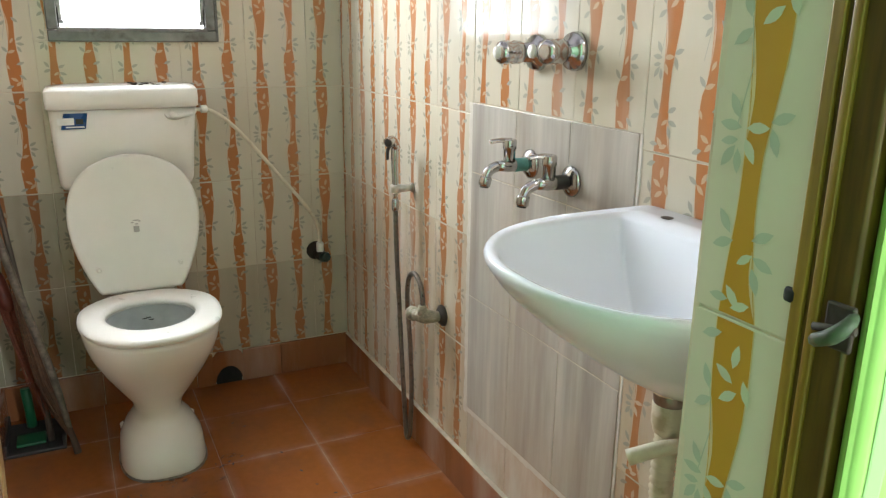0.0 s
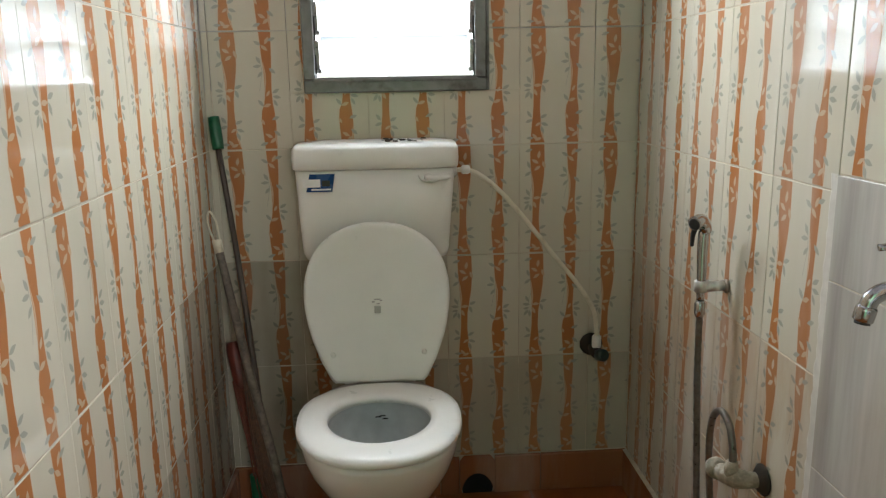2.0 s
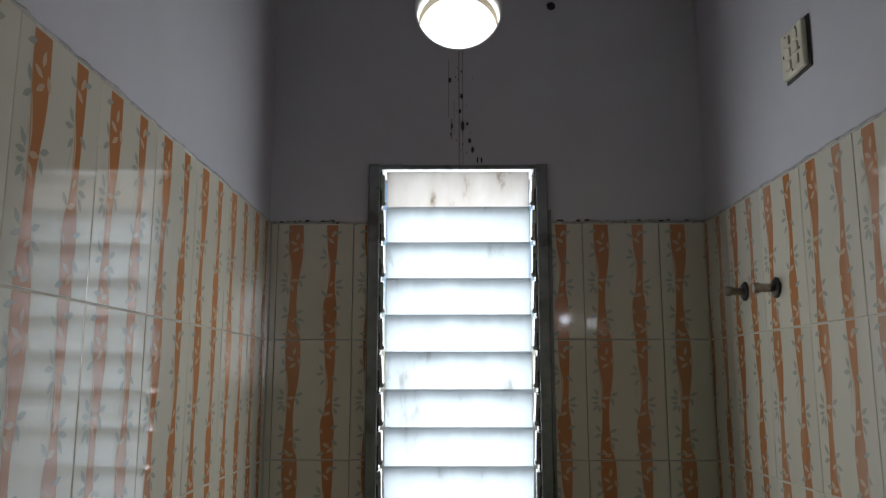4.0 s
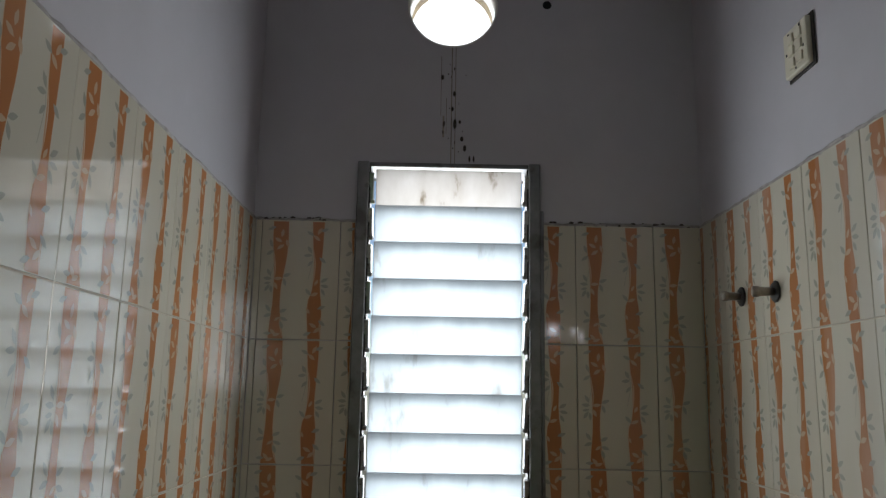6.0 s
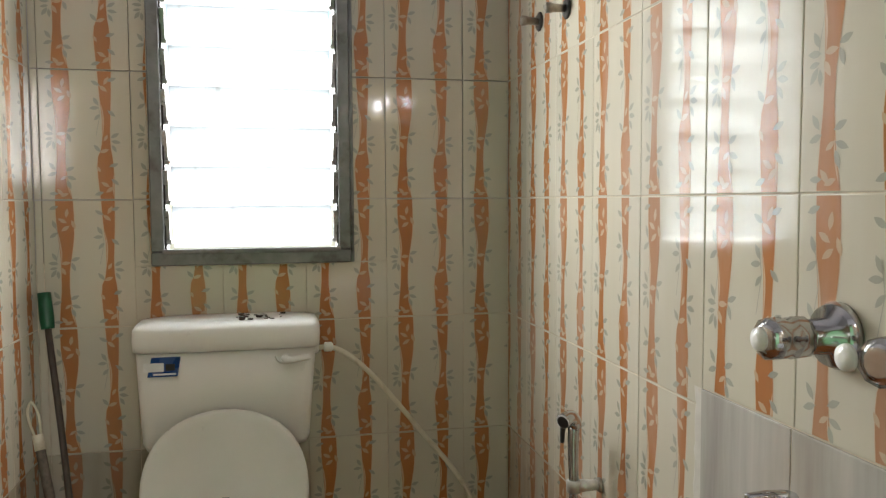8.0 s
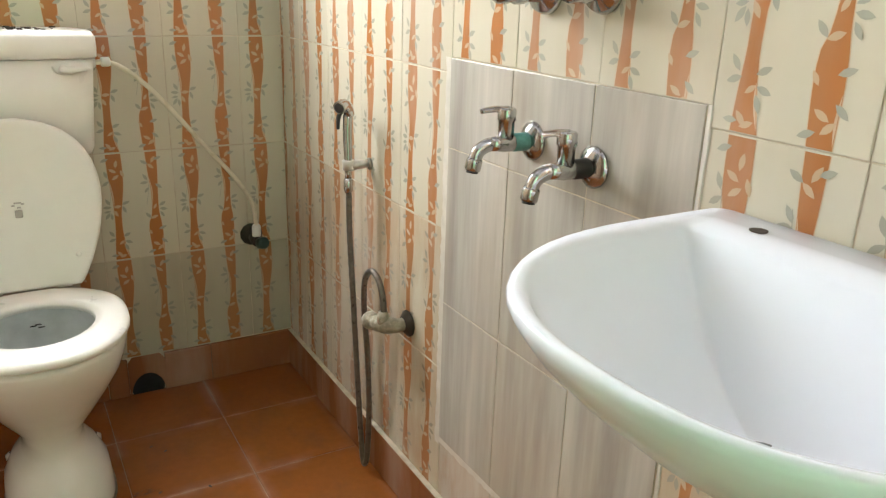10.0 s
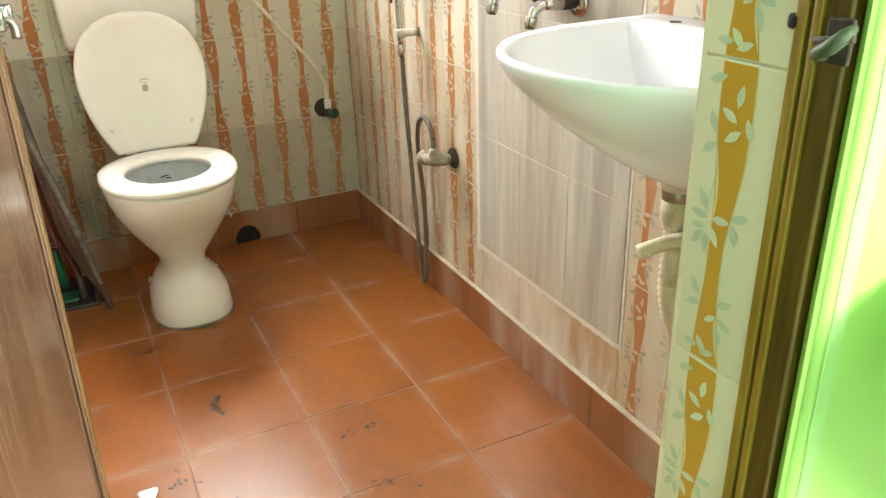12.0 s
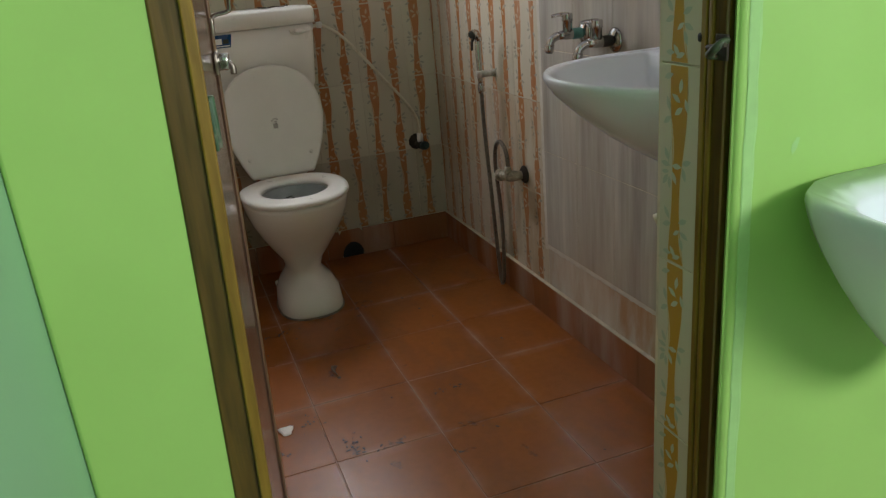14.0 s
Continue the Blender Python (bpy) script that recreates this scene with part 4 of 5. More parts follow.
def toilet():
    t = thing("toilet", (TX, 2.85, 0), "white ceramic pedestal toilet with its seat lid raised against the cistern", "toilet")
    o = Vector((TX, 2.85, 0))

    def ring(z, rx, front, back, power=2.2, cy=None):
        return [p - o for p in oval(TX, cy if cy else (front + back) / 2, rx, front, back, z, power=power)]
    body = rings([ring(0.0, 0.118, 2.682, 2.996, 2.6), ring(0.012, 0.119, 2.680, 2.998, 2.6), ring(0.070, 0.113, 2.697, 2.985, 2.5), ring(0.104, 0.094, 2.722, 2.985, 2.4),
                  ring(0.128, 0.071, 2.75, 2.985), ring(0.155, 0.064, 2.760, 2.985), ring(0.19, 0.076, 2.752, 2.99), ring(0.24, 0.108, 2.712, 3.0), ring(0.30, 0.142, 2.662, 3.02),
                  ring(0.355, 0.167, 2.617, 3.045), ring(0.395, 0.179, 2.592, 3.062), ring(0.425, 0.184, 2.582, 3.07), ring(0.436, 0.184, 2.582, 3.07),
                  ring(0.443, 0.178, 2.59, 3.065), ring(0.443, 0.135, 2.655, 2.945, 2.0), ring(0.435, 0.125, 2.665, 2.935, 2.0)], cap=(True, False))
    part("bowl", body, ceramic, t)
    inner = rings([ring(0.442, 0.128, 2.660, 2.940, 2.0), ring(0.40, 0.140, 2.650, 2.955, 2.0), ring(0.34, 0.130, 2.665, 2.95, 2.0), ring(0.27, 0.100, 2.70, 2.93, 2.0), ring(0.235, 0.06, 2.75, 2.90, 2.0),
                   ring(0.225, 0.012, 2.81, 2.83, 2.0)], cap=(False, True))
    part("bowl_inside", inner, bowl_inside, t, "greyish inside of the bowl")
    part("rim_shelf", rings([ring(0.327, 0.137, 2.655, 2.80, 2.0, cy=2.79), ring(0.320, 0.137, 2.655, 2.80, 2.0, cy=2.79)]), bowl_inside, t)
    part("water", rings([ring(0.262, 0.092, 2.71, 2.925, 2.0), ring(0.263, 0.092, 2.71, 2.925, 2.0)]), water_dark, t)
    sr = 0.4445
    seat = rings([ring(sr, 0.184, 2.578, 2.998, 2.3, 2.81), ring(sr + 0.006, 0.189, 2.573, 3.002, 2.3, 2.81), ring(sr + 0.014, 0.188, 2.575, 3.0, 2.3, 2.81), ring(sr + 0.020, 0.174, 2.592, 2.985, 2.3, 2.81),
                  ring(sr + 0.020, 0.137, 2.650, 2.925, 2.1, 2.80), ring(sr + 0.014, 0.120, 2.668, 2.912, 2.0, 2.80), ring(sr, 0.118, 2.670, 2.91, 2.0, 2.80), ring(sr, 0.184, 2.578, 2.998, 2.3, 2.81)], cap=(False, False))
    part("seat", seat, plastic, t)
    for x in (-0.075, 0.075):
        h = part("hinge", lathe([(0.010, -0.016), (0.011, -0.013), (0.011, 0.013), (0.010, 0.016)], 14, pose(0, 0, 0, 0, 90, 0)), plastic, t)
        h.matrix_world = pose(TX + x, 3.012, 0.466)
    part("cement_joint", rings([ring(-0.002, 0.123, 2.676, 3.003, 2.6), ring(0.004, 0.121, 2.678, 3.0, 2.6), ring(0.006, 0.117, 2.684, 2.995, 2.6)]), foot_joint, t, "dark dirty joint round the toilet foot")
    for s in (-1, 1):
        e = part("foot_lug", lathe([(0.016, 0), (0.016, 0.012), (0.008, 0.018)], 16), ceramic, t)
        e.matrix_world = pose(TX + s * 0.092, 2.93, 0.062)
        e = part("screw_hole", lathe([(0.006, 0), (0.006, 0.002)], 10), dirt, t)
        e.matrix_world = pose(TX + s * 0.093, 2.93, 0.0795, 0, s * 8, 0)
    # lid: an egg outline, wide above the middle, with a flat foot
    zs = [0.0, 0.01, 0.05, 0.12, 0.20, 0.26, 0.31, 0.35, 0.38, 0.40, 0.408]
    ws = [0.112, 0.122, 0.142, 0.170, 0.185, 0.183, 0.170, 0.145, 0.110, 0.065, 0.018]
    fine = np.linspace(0, 1, 25)
    u = np.interp(fine, np.linspace(0, 1, len(zs)), zs)
    w = np.interp(fine, np.linspace(0, 1, len(zs)), ws)
    w = np.convolve(np.pad(w, 1, mode="edge"), [0.25, 0.5, 0.25], mode="valid")

    def lid_loop(k, y):
        right = [Vector((w[i] * k, y, 0.2 + (u[i] - 0.2) * k)) for i in range(25)]
        return right + [Vector((-v.x, y, v.z)) for v in right[::-1]]
    lid = rings([lid_loop(0.955, 0.014), lid_loop(0.99, 0.011), lid_loop(1.0, 0.004), lid_loop(0.99, -0.001), lid_loop(0.955, -0.0035), lid_loop(0.90, -0.002), lid_loop(0.5, 0.0005)])
    lo = part("lid", lid, plastic, t)
    lo.matrix_world = pose(TX, 3.0, 0.461, -8.0, 0, 0)
    for x, z in ((-0.115, 0.075), (0.115, 0.075)):
        b = part("bumper", lathe([(0.007, 0), (0.0065, 0.003), (0.003, 0.005)], 12, pose(0, 0, 0, 90, 0, 0)), plastic, lo)
        b.matrix_world = lo.matrix_world @ pose(x, -0.003, z)
    bm = bmesh.new()
    for dx, dz, a in ((0.0, 0.213, 0.016), (-0.010, 0.207, 0.007), (0.010, 0.210, 0.006), (0.002, 0.202, 0.008)):
        block(dx - a / 2, dx + a / 2, -0.0048, -0.0025, dz - 0.0016, dz + 0.0016, bm=bm)
    block(-0.008, 0.008, -0.0046, -0.0025, 0.178, 0.196, bevel=0.001, segments=1, bm=bm)
    m = part("moulded_mark", bm, mark_grey, lo, "faint grey moulded mark on the raised lid")
    m.matrix_world = lo.matrix_world
    bm = bmesh.new()
    for a, b in ((-0.014, 0.004), (-0.002, 0.012), (0.004, -0.012)):
        block(a, a + 0.014, -0.001, 0.0, b * 0.3, b * 0.3 + 0.003, bm=bm)
    m = part("bowl_mark", bm, black, t, "small dark printed mark in the bowl")
    m.matrix_world = pose(TX + 0.0, 2.953, 0.385, -12, 0, 0)
    return t


water_dark = simple("water_dark", (0.26, 0.29, 0.29), 0.03, vary=0.3)
toilet()


def cistern():
    c = thing("cistern", (0.117, Y1, 0.755), "white plastic toilet cistern on the tiled wall, blue sticker", "cistern")
    yb = -0.003

    def ring(z, x0, x1, yf, p=7.0):
        cx, cy, rx, ry = (x0 + x1) / 2, (yf + yb) / 2, (x1 - x0) / 2, (yb - yf) / 2
        return [Vector((cx + math.copysign(abs(math.cos(a)) ** (2 / p), math.cos(a)) * rx, cy + math.copysign(abs(math.sin(a)) ** (2 / p), math.sin(a)) * ry, z))
                for a in (2 * math.pi * (i + 0.5) / 48 for i in range(48))]
    body = rings([ring(0.012, -0.185, 0.168, -0.125), ring(0.0, -0.175, 0.160, -0.12), ring(0.003, -0.190, 0.175, -0.13), ring(0.02, -0.198, 0.182, -0.137), ring(0.12, -0.203, 0.190, -0.143), ring(0.236, -0.207, 0.200, -0.148)])
    part("tank", body, plastic, c)
    part("lid", rings([ring(0.2375, -0.209, 0.203, -0.151), ring(0.240, -0.213, 0.208, -0.155), ring(0.262, -0.214, 0.210, -0.157), ring(0.288, -0.213, 0.209, -0.155), ring(0.299, -0.205, 0.202, -0.145),
                       ring(0.303, -0.16, 0.16, -0.12)]), plastic, c)
    lever = part("flush_lever", tube([(0.128, -0.147, 0.216), (0.128, -0.160, 0.216), (0.145, -0.166, 0.214), (0.185, -0.163, 0.219)], [0.011, 0.010, 0.008, 0.007], segments=10, per=5, flat=0.8), plastic, c)
    rim = part("lever_recess", tube([(0.105, -0.1475, 0.222), (0.112, -0.149, 0.208), (0.135, -0.149, 0.203), (0.158, -0.149, 0.209), (0.182, -0.149, 0.221)], 0.0022, segments=8, per=5), plastic, c)
    bm = bmesh.new()
    for x0, x1, z0, z1 in ((-0.178, -0.105, 0.184, 0.229),):
        vs = [bm.verts.new(p) for p in ((x0, -0.1487, z0), (x1 - 0.008, -0.1487, z0), (x1, -0.1487, z1), (x0 + 0.010, -0.1487, z1))]
        bm.faces.new(vs)
    st = part("sticker", bm, sticker_blue, c, "blue and white brand sticker")
    part("sticker_panel", block(-0.186, -0.142, -0.1495, -0.149, 0.196, 0.216), sticker_white, st)
    part("sticker_bar", block(-0.165, -0.116, -0.1495, -0.149, 0.188, 0.192), sticker_white, st)
    part("sticker_dot", block(-0.138, -0.118, -0.1495, -0.149, 0.198, 0.213), rubber, st)
    part("inlet_nut", lathe([(0.011, 0), (0.014, 0.002), (0.014, 0.014), (0.010, 0.018)], 12, pose(0.190, -0.075, 0.222, 0, 90, 0)), plastic, c)
    return c


cistern()
rng = random.Random(11)
bm = bmesh.new()
for i in range(26):
    x, y, s = rng.uniform(0.13, 0.235), rng.uniform(3.11, 3.2), rng.uniform(0.003, 0.009)
    block(x, x + s * 1.6, y, y + s, 1.0585, 1.0585 + s * 0.4, bevel=0.0006, segments=1, bm=bm)
debris = part("cistern_debris", bm, dirt)
tagged(debris, "dark crumbs of dirt lying on top of the white cistern", "dirt", kind="stuff")

# inlet pipe and wall valve behind the toilet
inlet = thing("inlet_pipe", (0.33, 3.17, 0.978), "cream flexible plastic pipe from the cistern down to the wall valve", "pipe")
pts = [(0.322, 3.165, 0.977), (0.352, 3.165, 0.977), (0.39, 3.168, 0.960), (0.44, 3.170, 0.918), (0.50, 3.175, 0.850), (0.585, 3.180, 0.742), (0.66, 3.183, 0.648), (0.705, 3.185, 0.575), (0.716, 3.187, 0.515), (0.717, 3.186, 0.487)]
ob = part("hose", tube([Vector(p) - Vector((0.33, 3.17, 0.978)) for p in pts], 0.0063, segments=10, per=6), inlet_cream, inlet)
ob = part("hose_nut", lathe([(0.010, 0), (0.012, 0.003), (0.012, 0.018), (0.008, 0.022)], 10, pose(0.008, -0.005, 0, 0, 90, 0)), plastic, inlet)
ob = part("hose_nut", lathe([(0.012, 0), (0.0135, 0.004), (0.0135, 0.03), (0.009, 0.036)], 10, along((0.387, 0.016, -0.515), (0.387, 0.015, -0.47))), plastic, inlet)

knob_teal = simple("knob_teal", (0.02, 0.05, 0.045), 0.4, vary=0.3, scale=60)
valve = thing("angle_valve", (0.715, Y1 - 0.008, 0.445), "tarnished dark angle valve on the back wall, with a white nut", "valve")
part("flange", lathe([(0.034, 0), (0.034, 0.004), (0.024, 0.012), (0.012, 0.014)], 11, pose(0, 0.006, 0.01, 90, 0, 0)), rust_brown, valve)
part("valve_body", lathe([(0.012, 0), (0.013, 0.02), (0.016, 0.03), (0.016, 0.058), (0.013, 0.064)], 16, pose(0, 0, 0.004, 90, 0, 0)), rust_brown, valve)
part("valve_outlet", lathe([(0.011, 0), (0.011, 0.04)], 12, pose(0.002, -0.046, 0.005)), dull_metal, valve)
part("valve_knob", lathe([(0.013, 0), (0.018, 0.004), (0.018, 0.026), (0.014, 0.032)], 8, pose(0.004, -0.062, 0.0, 75, 0, 20)), knob_teal, valve)

# ---- health faucet, hose, angle valve ----
XW = X1 - 0.0015
worn_chrome = simple("worn_chrome", (0.66, 0.65, 0.62), 0.3, 0.6, vary=0.2, scale=70, wear=(0.7, 0.69, 0.66))
br = thing("spray_bracket", (XW, 2.625, 0.79), "scratched chrome wall bracket holding the hand spray", "bracket")
part("holder", tube([(0, 0, 0), (-0.045, 0.004, 0.0)], [0.009, 0.0125], segments=14, per=1), worn_chrome, br)
part("holder_ring", lathe([(0.011, -0.012), (0.0135, -0.011), (0.0145, 0.010), (0.012, 0.012)], 18, pose(-0.052, 0.005, 0.0)), worn_chrome, br)
part("wall_foot", lathe([(0.014, 0), (0.014, 0.004), (0.010, 0.007)], 20, pose(0, 0, 0, 0, -90, 0)), dull_metal, br)
SP = (XW - 0.052, 2.630, 0.79)
spray = thing("hand_spray", SP, "chrome hand spray with a dark trigger, hanging in its bracket", "hand spray")
part("spray_handle", tube([(0, 0, -0.03), (0, 0, 0.02), (-0.001, 0.001, 0.07), (0, 0, 0.115)], [0.008, 0.0095, 0.0105, 0.011], segments=14, per=5), chrome, spray)
part("spray_head", tube([(0.004, 0.0, 0.115), (-0.004, -0.008, 0.132), (-0.020, -0.026, 0.142), (-0.038, -0.04, 0.138)], [0.012, 0.013, 0.013, 0.014], segments=14, per=5), chrome, spray)
part("spray_face", lathe([(0.012, 0), (0.013, 0.002), (0.009, 0.004)], 16, along((-0.036, -0.0385, 0.138), (-0.060, -0.056, 0.133))), rubber, spray)
part("trigger", tube([(-0.010, 0.004, 0.125), (-0.018, 0.010, 0.11), (-0.019, 0.012, 0.082)], [0.005, 0.0055, 0.004], segments=8, per=4), rubber, spray)
AV = (XW, 2.420, 0.470)
hose = thing("spray_hose", SP, "grey metal spray hose hanging to the floor, looping up again", "hose")
hp = [(SP[0], SP[1], SP[2] - 0.03), (SP[0] + 0.002, SP[1], 0.62), (SP[0] + 0.008, SP[1] - 0.008, 0.42), (SP[0] + 0.012, SP[1] - 0.022, 0.22), (SP[0] + 0.015, SP[1] - 0.035, 0.07), (SP[0] + 0.014, SP[1] - 0.052, 0.022),
      (SP[0] + 0.015, SP[1] - 0.070, 0.06), (SP[0] + 0.018, SP[1] - 0.074, 0.2), (SP[0] + 0.012, SP[1] - 0.078, 0.34), (SP[0] + 0.002, SP[1] - 0.080, 0.47), (SP[0] - 0.004, 2.528, 0.548), (SP[0] - 0.004, 2.492, 0.578),
      (SP[0] - 0.004, 2.455, 0.566), (SP[0] - 0.003, 2.437, 0.53), (SP[0] - 0.002, 2.434, 0.490)]
part("hose_tube", tube([Vector(p) - Vector(SP) for p in hp], 0.0068, segments=10, per=14, ripple=0.0007), hose_grey, hose)
part("hose_cone", lathe([(0.0075, 0), (0.011, 0.008), (0.011, 0.03), (0.008, 0.036)], 14, pose(0, 0, -0.066)), chrome, hose)
av = thing("angle_valve", AV, "lime-crusted metal angle valve on the stained tiled wall", "valve")
part("flange", lathe([(0.030, 0), (0.030, 0.003), (0.020, 0.012), (0.012, 0.015)], 24, pose(0, 0, 0, 0, -90, 0)), rust_brown, av)
part("valve_body", tube([(-0.01, 0, 0), (-0.03, 0.002, 0), (-0.048, 0.012, 0), (-0.058, 0.03, -0.002), (-0.062, 0.052, -0.004)], [0.014, 0.017, 0.020, 0.018, 0.015], segments=14, per=4), crusted, av)
part("valve_outlet", lathe([(0.013, 0), (0.014, 0.014), (0.010, 0.028)], 12, pose(-0.056, 0.014, 0.006)), crusted, av)
part("valve_knob", lathe([(0.012, 0), (0.020, 0.005), (0.021, 0.024), (0.016, 0.032), (0.004, 0.034)], 14, along((-0.060, 0.045, -0.004), (-0.068, 0.085, -0.008))), crusted, av)


# ---- taps ----
def bib_tap(y, z, taped, label):
    """Lever tap; local x out from the wall along -x of the room."""
    t = thing("tap", (X1 - 0.004, y, z), label, "tap", group="bib taps over the grey tiles")
    part("flange", lathe([(0.031, 0), (0.031, 0.003), (0.026, 0.007), (0.014, 0.013)], 28, pose(0.001, 0, 0, 0, -90, 0)), chrome, t)
    part("nipple", lathe([(0.0125, 0.01), (0.0145, 0.014), (0.0145, 0.037), (0.012, 0.041)], 16, pose(0, 0, 0, 0, -90, 0)), teal_tape if taped else dark_metal, t, "teal thread tape" if taped else "")
    part("tap_body", lathe([(0.011, 0.036), (0.0135, 0.040), (0.014, 0.056), (0.012, 0.066), (0.0105, 0.08)], 18, pose(0, 0, 0, 0, -90, 0)), chrome, t)
    part("spout", tube([(-0.066, 0, 0), (-0.082, 0.002, -0.001), (-0.098, 0.004, -0.010), (-0.104, 0.005, -0.024)], [0.0115, 0.011, 0.0105, 0.010], segments=16, per=6), chrome, t)
    part("aerator", lathe([(0.0115, 0), (0.0125, 0.003), (0.0125, 0.018), (0.010, 0.020)], 16, along((-0.103, 0.005, -0.021), (-0.108, 0.006, -0.044))), chrome, t)
    part("outlet", lathe([(0.0095, 0), (0.0095, 0.002)], 16, along((-0.1068, 0.006, -0.0415), (-0.1074, 0.006, -0.046))), rubber, t)
    part("stem", lathe([(0.0125, 0.004), (0.0125, 0.034), (0.0145, 0.036), (0.0145, 0.052), (0.012, 0.055)], 18, pose(-0.052, 0, 0)), chrome, t)
    part("lever", tube([(-0.048, 0, 0.050), (-0.070, 0.004, 0.053), (-0.094, 0.010, 0.050)], [0.009, 0.006, 0.005], segments=10, per=5, flat=0.5), chrome, t)
    return t


bib_tap(2.004, 0.957, True, "chrome lever tap with teal thread tape on the grey tiles")
bib_tap(1.855, 0.946, False, "chrome lever tap with a dark nipple on the grey tiles")


def stop_valve(y, z, turn, label):
    t = thing("stop_valve", (XW, y, z), label, "valve", group="concealed stop valves")
    part("escutcheon", lathe([(0.037, 0), (0.037, 0.005), (0.033, 0.014), (0.020, 0.020), (0.018, 0.045)], 30, pose(0, 0, 0, 0, -90, 0)), chrome, t)
    knob = part("knob", lathe([(0.017, 0.040), (0.0225, 0.044), (0.0235, 0.060), (0.0205, 0.066), (0.0235, 0.074), (0.0225, 0.090), (0.012, 0.096)], 10, pose(0, 0, 0, turn, -90, 0), smooth=True), chrome, t)
    part("knob_cap", lathe([(0.013, 0.0955), (0.012, 0.100), (0.004, 0.102)], 16, pose(0, 0, 0, 0, -90, 0)), plastic, t)
    return t


stop_valve(1.994, 1.186, 0, "chrome stop valve with a faceted knob on the tiled wall")
stop_valve(1.866, 1.192, 18, "chrome stop valve with a faceted knob beside the other valve")


def plug(y, z, lean, label):
    t = thing("pipe_plug", (XW, y, z), label, "pipe plug", group="plugs high on the wall")
    part("dark_hole", lathe([(0.023, 0), (0.020, 0.004), (0.010, 0.005)], 9, pose(0, 0, 0, 0, -90, 0)), dark_metal, t)
    part("pipe_end", lathe([(0.0085, 0.002), (0.009, 0.02), (0.0095, 0.032), (0.0115, 0.035), (0.0115, 0.045), (0.006, 0.047)], 12, pose(0, 0, 0, lean, -90, 0)), dull_metal, t)
    return t


plug(2.985, 1.742, 6, "brown rusty pipe plug sticking out of the tiled wall")
plug(2.812, 1.731, -5, "brown rusty pipe plug beside the other plug")

# ---- basins ----


def basin_outline(hw, front, back, side, corner=0.02, n=26):
    """D shape, counterclockwise; back edge at y = back."""
    out = []
    for i in range(n + 1):
        a = math.pi + math.pi * i / n
        c, s = math.cos(a), math.sin(a)
        out.append((math.copysign(abs(c) ** (2 / 2.35), c) * hw, side - abs(s) ** (2 / 2.35) * (side - front)))
    r = min(corner, hw * 0.6)
    for x, y in ((hw, side + (back - r - side) * 0.5), (hw, back - r), (hw - r * 0.076, back - r * 0.617), (hw - r * 0.293, back - r * 0.293), (hw - r * 0.617, back - r * 0.076), (hw - r, back), (hw * 0.33, back), (-hw * 0.33, back), (-hw + r, back), (-hw + r * 0.617, back - r * 0.076), (-hw + r * 0.293, back - r * 0.293), (-hw + r * 0.076, back - r * 0.617), (-hw, back - r), (-hw, side + (back - r - side) * 0.5)):
        out.append((x, y))
    return out


def wash_basin(m, label, corner=0.02, side=-0.13):
    """Back on the plane y = 0, it juts to -y; the rim is at z = 0."""
    t = thing("wash_basin", m, label, "wash basin")

    def loop(k, z, hw=0.252, front=-0.418, back=-0.002, side=side, cx=0.0, cy=-0.10):
        pts = basin_outline(hw, front, back, side, corner)
        out = []
        for x, y in pts:
            yy = cy + (y - cy) * k
            out.append(Vector((cx + (x - cx) * k, min(yy, -0.002), z)))
        return out

    def inner(k, z):
        return [Vector((x * k, -0.205 + (y + 0.205) * k, z)) for x, y in basin_outline(0.226, -0.402, -0.085, min(-0.16, side - 0.03), corner * 0.6)]
    bm = rings([loop(0.12, -0.212), loop(0.19, -0.208), loop(0.32, -0.188), loop(0.47, -0.160), loop(0.62, -0.128), loop(0.76, -0.094), loop(0.87, -0.063), loop(0.94, -0.040), loop(0.98, -0.022), loop(1.0, -0.010),
                loop(0.998, -0.004), loop(0.988, 0.0), inner(1.0, -0.004), inner(0.98, -0.010), inner(0.88, -0.045), inner(0.74, -0.075), inner(0.58, -0.100), inner(0.42, -0.120), inner(0.25, -0.132), inner(0.09, -0.138)])
    part("bowl", bm, basin_white, t)
    part("waste_ring", lathe([(0.026, 0), (0.024, 0.003), (0.012, 0.0)], 20, pose(0, -0.205, -0.1375)), chrome, t)
    for x in (-0.165, 0.165) if corner < 0.1 else ():
        part("tap_hole", lathe([(0.010, 0), (0.010, 0.0008)], 18, pose(x, -0.040, -0.0012)), dirt, t)
    return t


BY = 1.374
wash_basin(pose(X1 - 0.002, BY, 0.948, 0, 0, -90), "white ceramic wall basin beside the door, empty tap hole")
wash_basin(pose(0.725, GY - 0.014, 0.842, 0, 0, 0) @ Matrix.Diagonal((1, 1, 1.4, 1)), "white ceramic wall basin on the lime green wall outside", 0.12, -0.2)
WP = (0.708, BY + 0.035, 0.735)
wp = thing("waste_pipe", WP, "cream corrugated waste pipe hanging under the white basin", "pipe")
part("collar", lathe([(0.030, 0.03), (0.034, 0.02), (0.035, -0.008), (0.030, -0.012)], 22), pipe_cream, wp)
part("thread", lathe([(0.026, -0.010), (0.027, -0.012), (0.026, -0.030), (0.024, -0.032)], 20), dull_metal, wp)
part("socket", lathe([(0.024, -0.028), (0.0265, -0.031), (0.026, -0.062), (0.022, -0.078), (0.0175, -0.082)], 20), pipe_cream, wp)
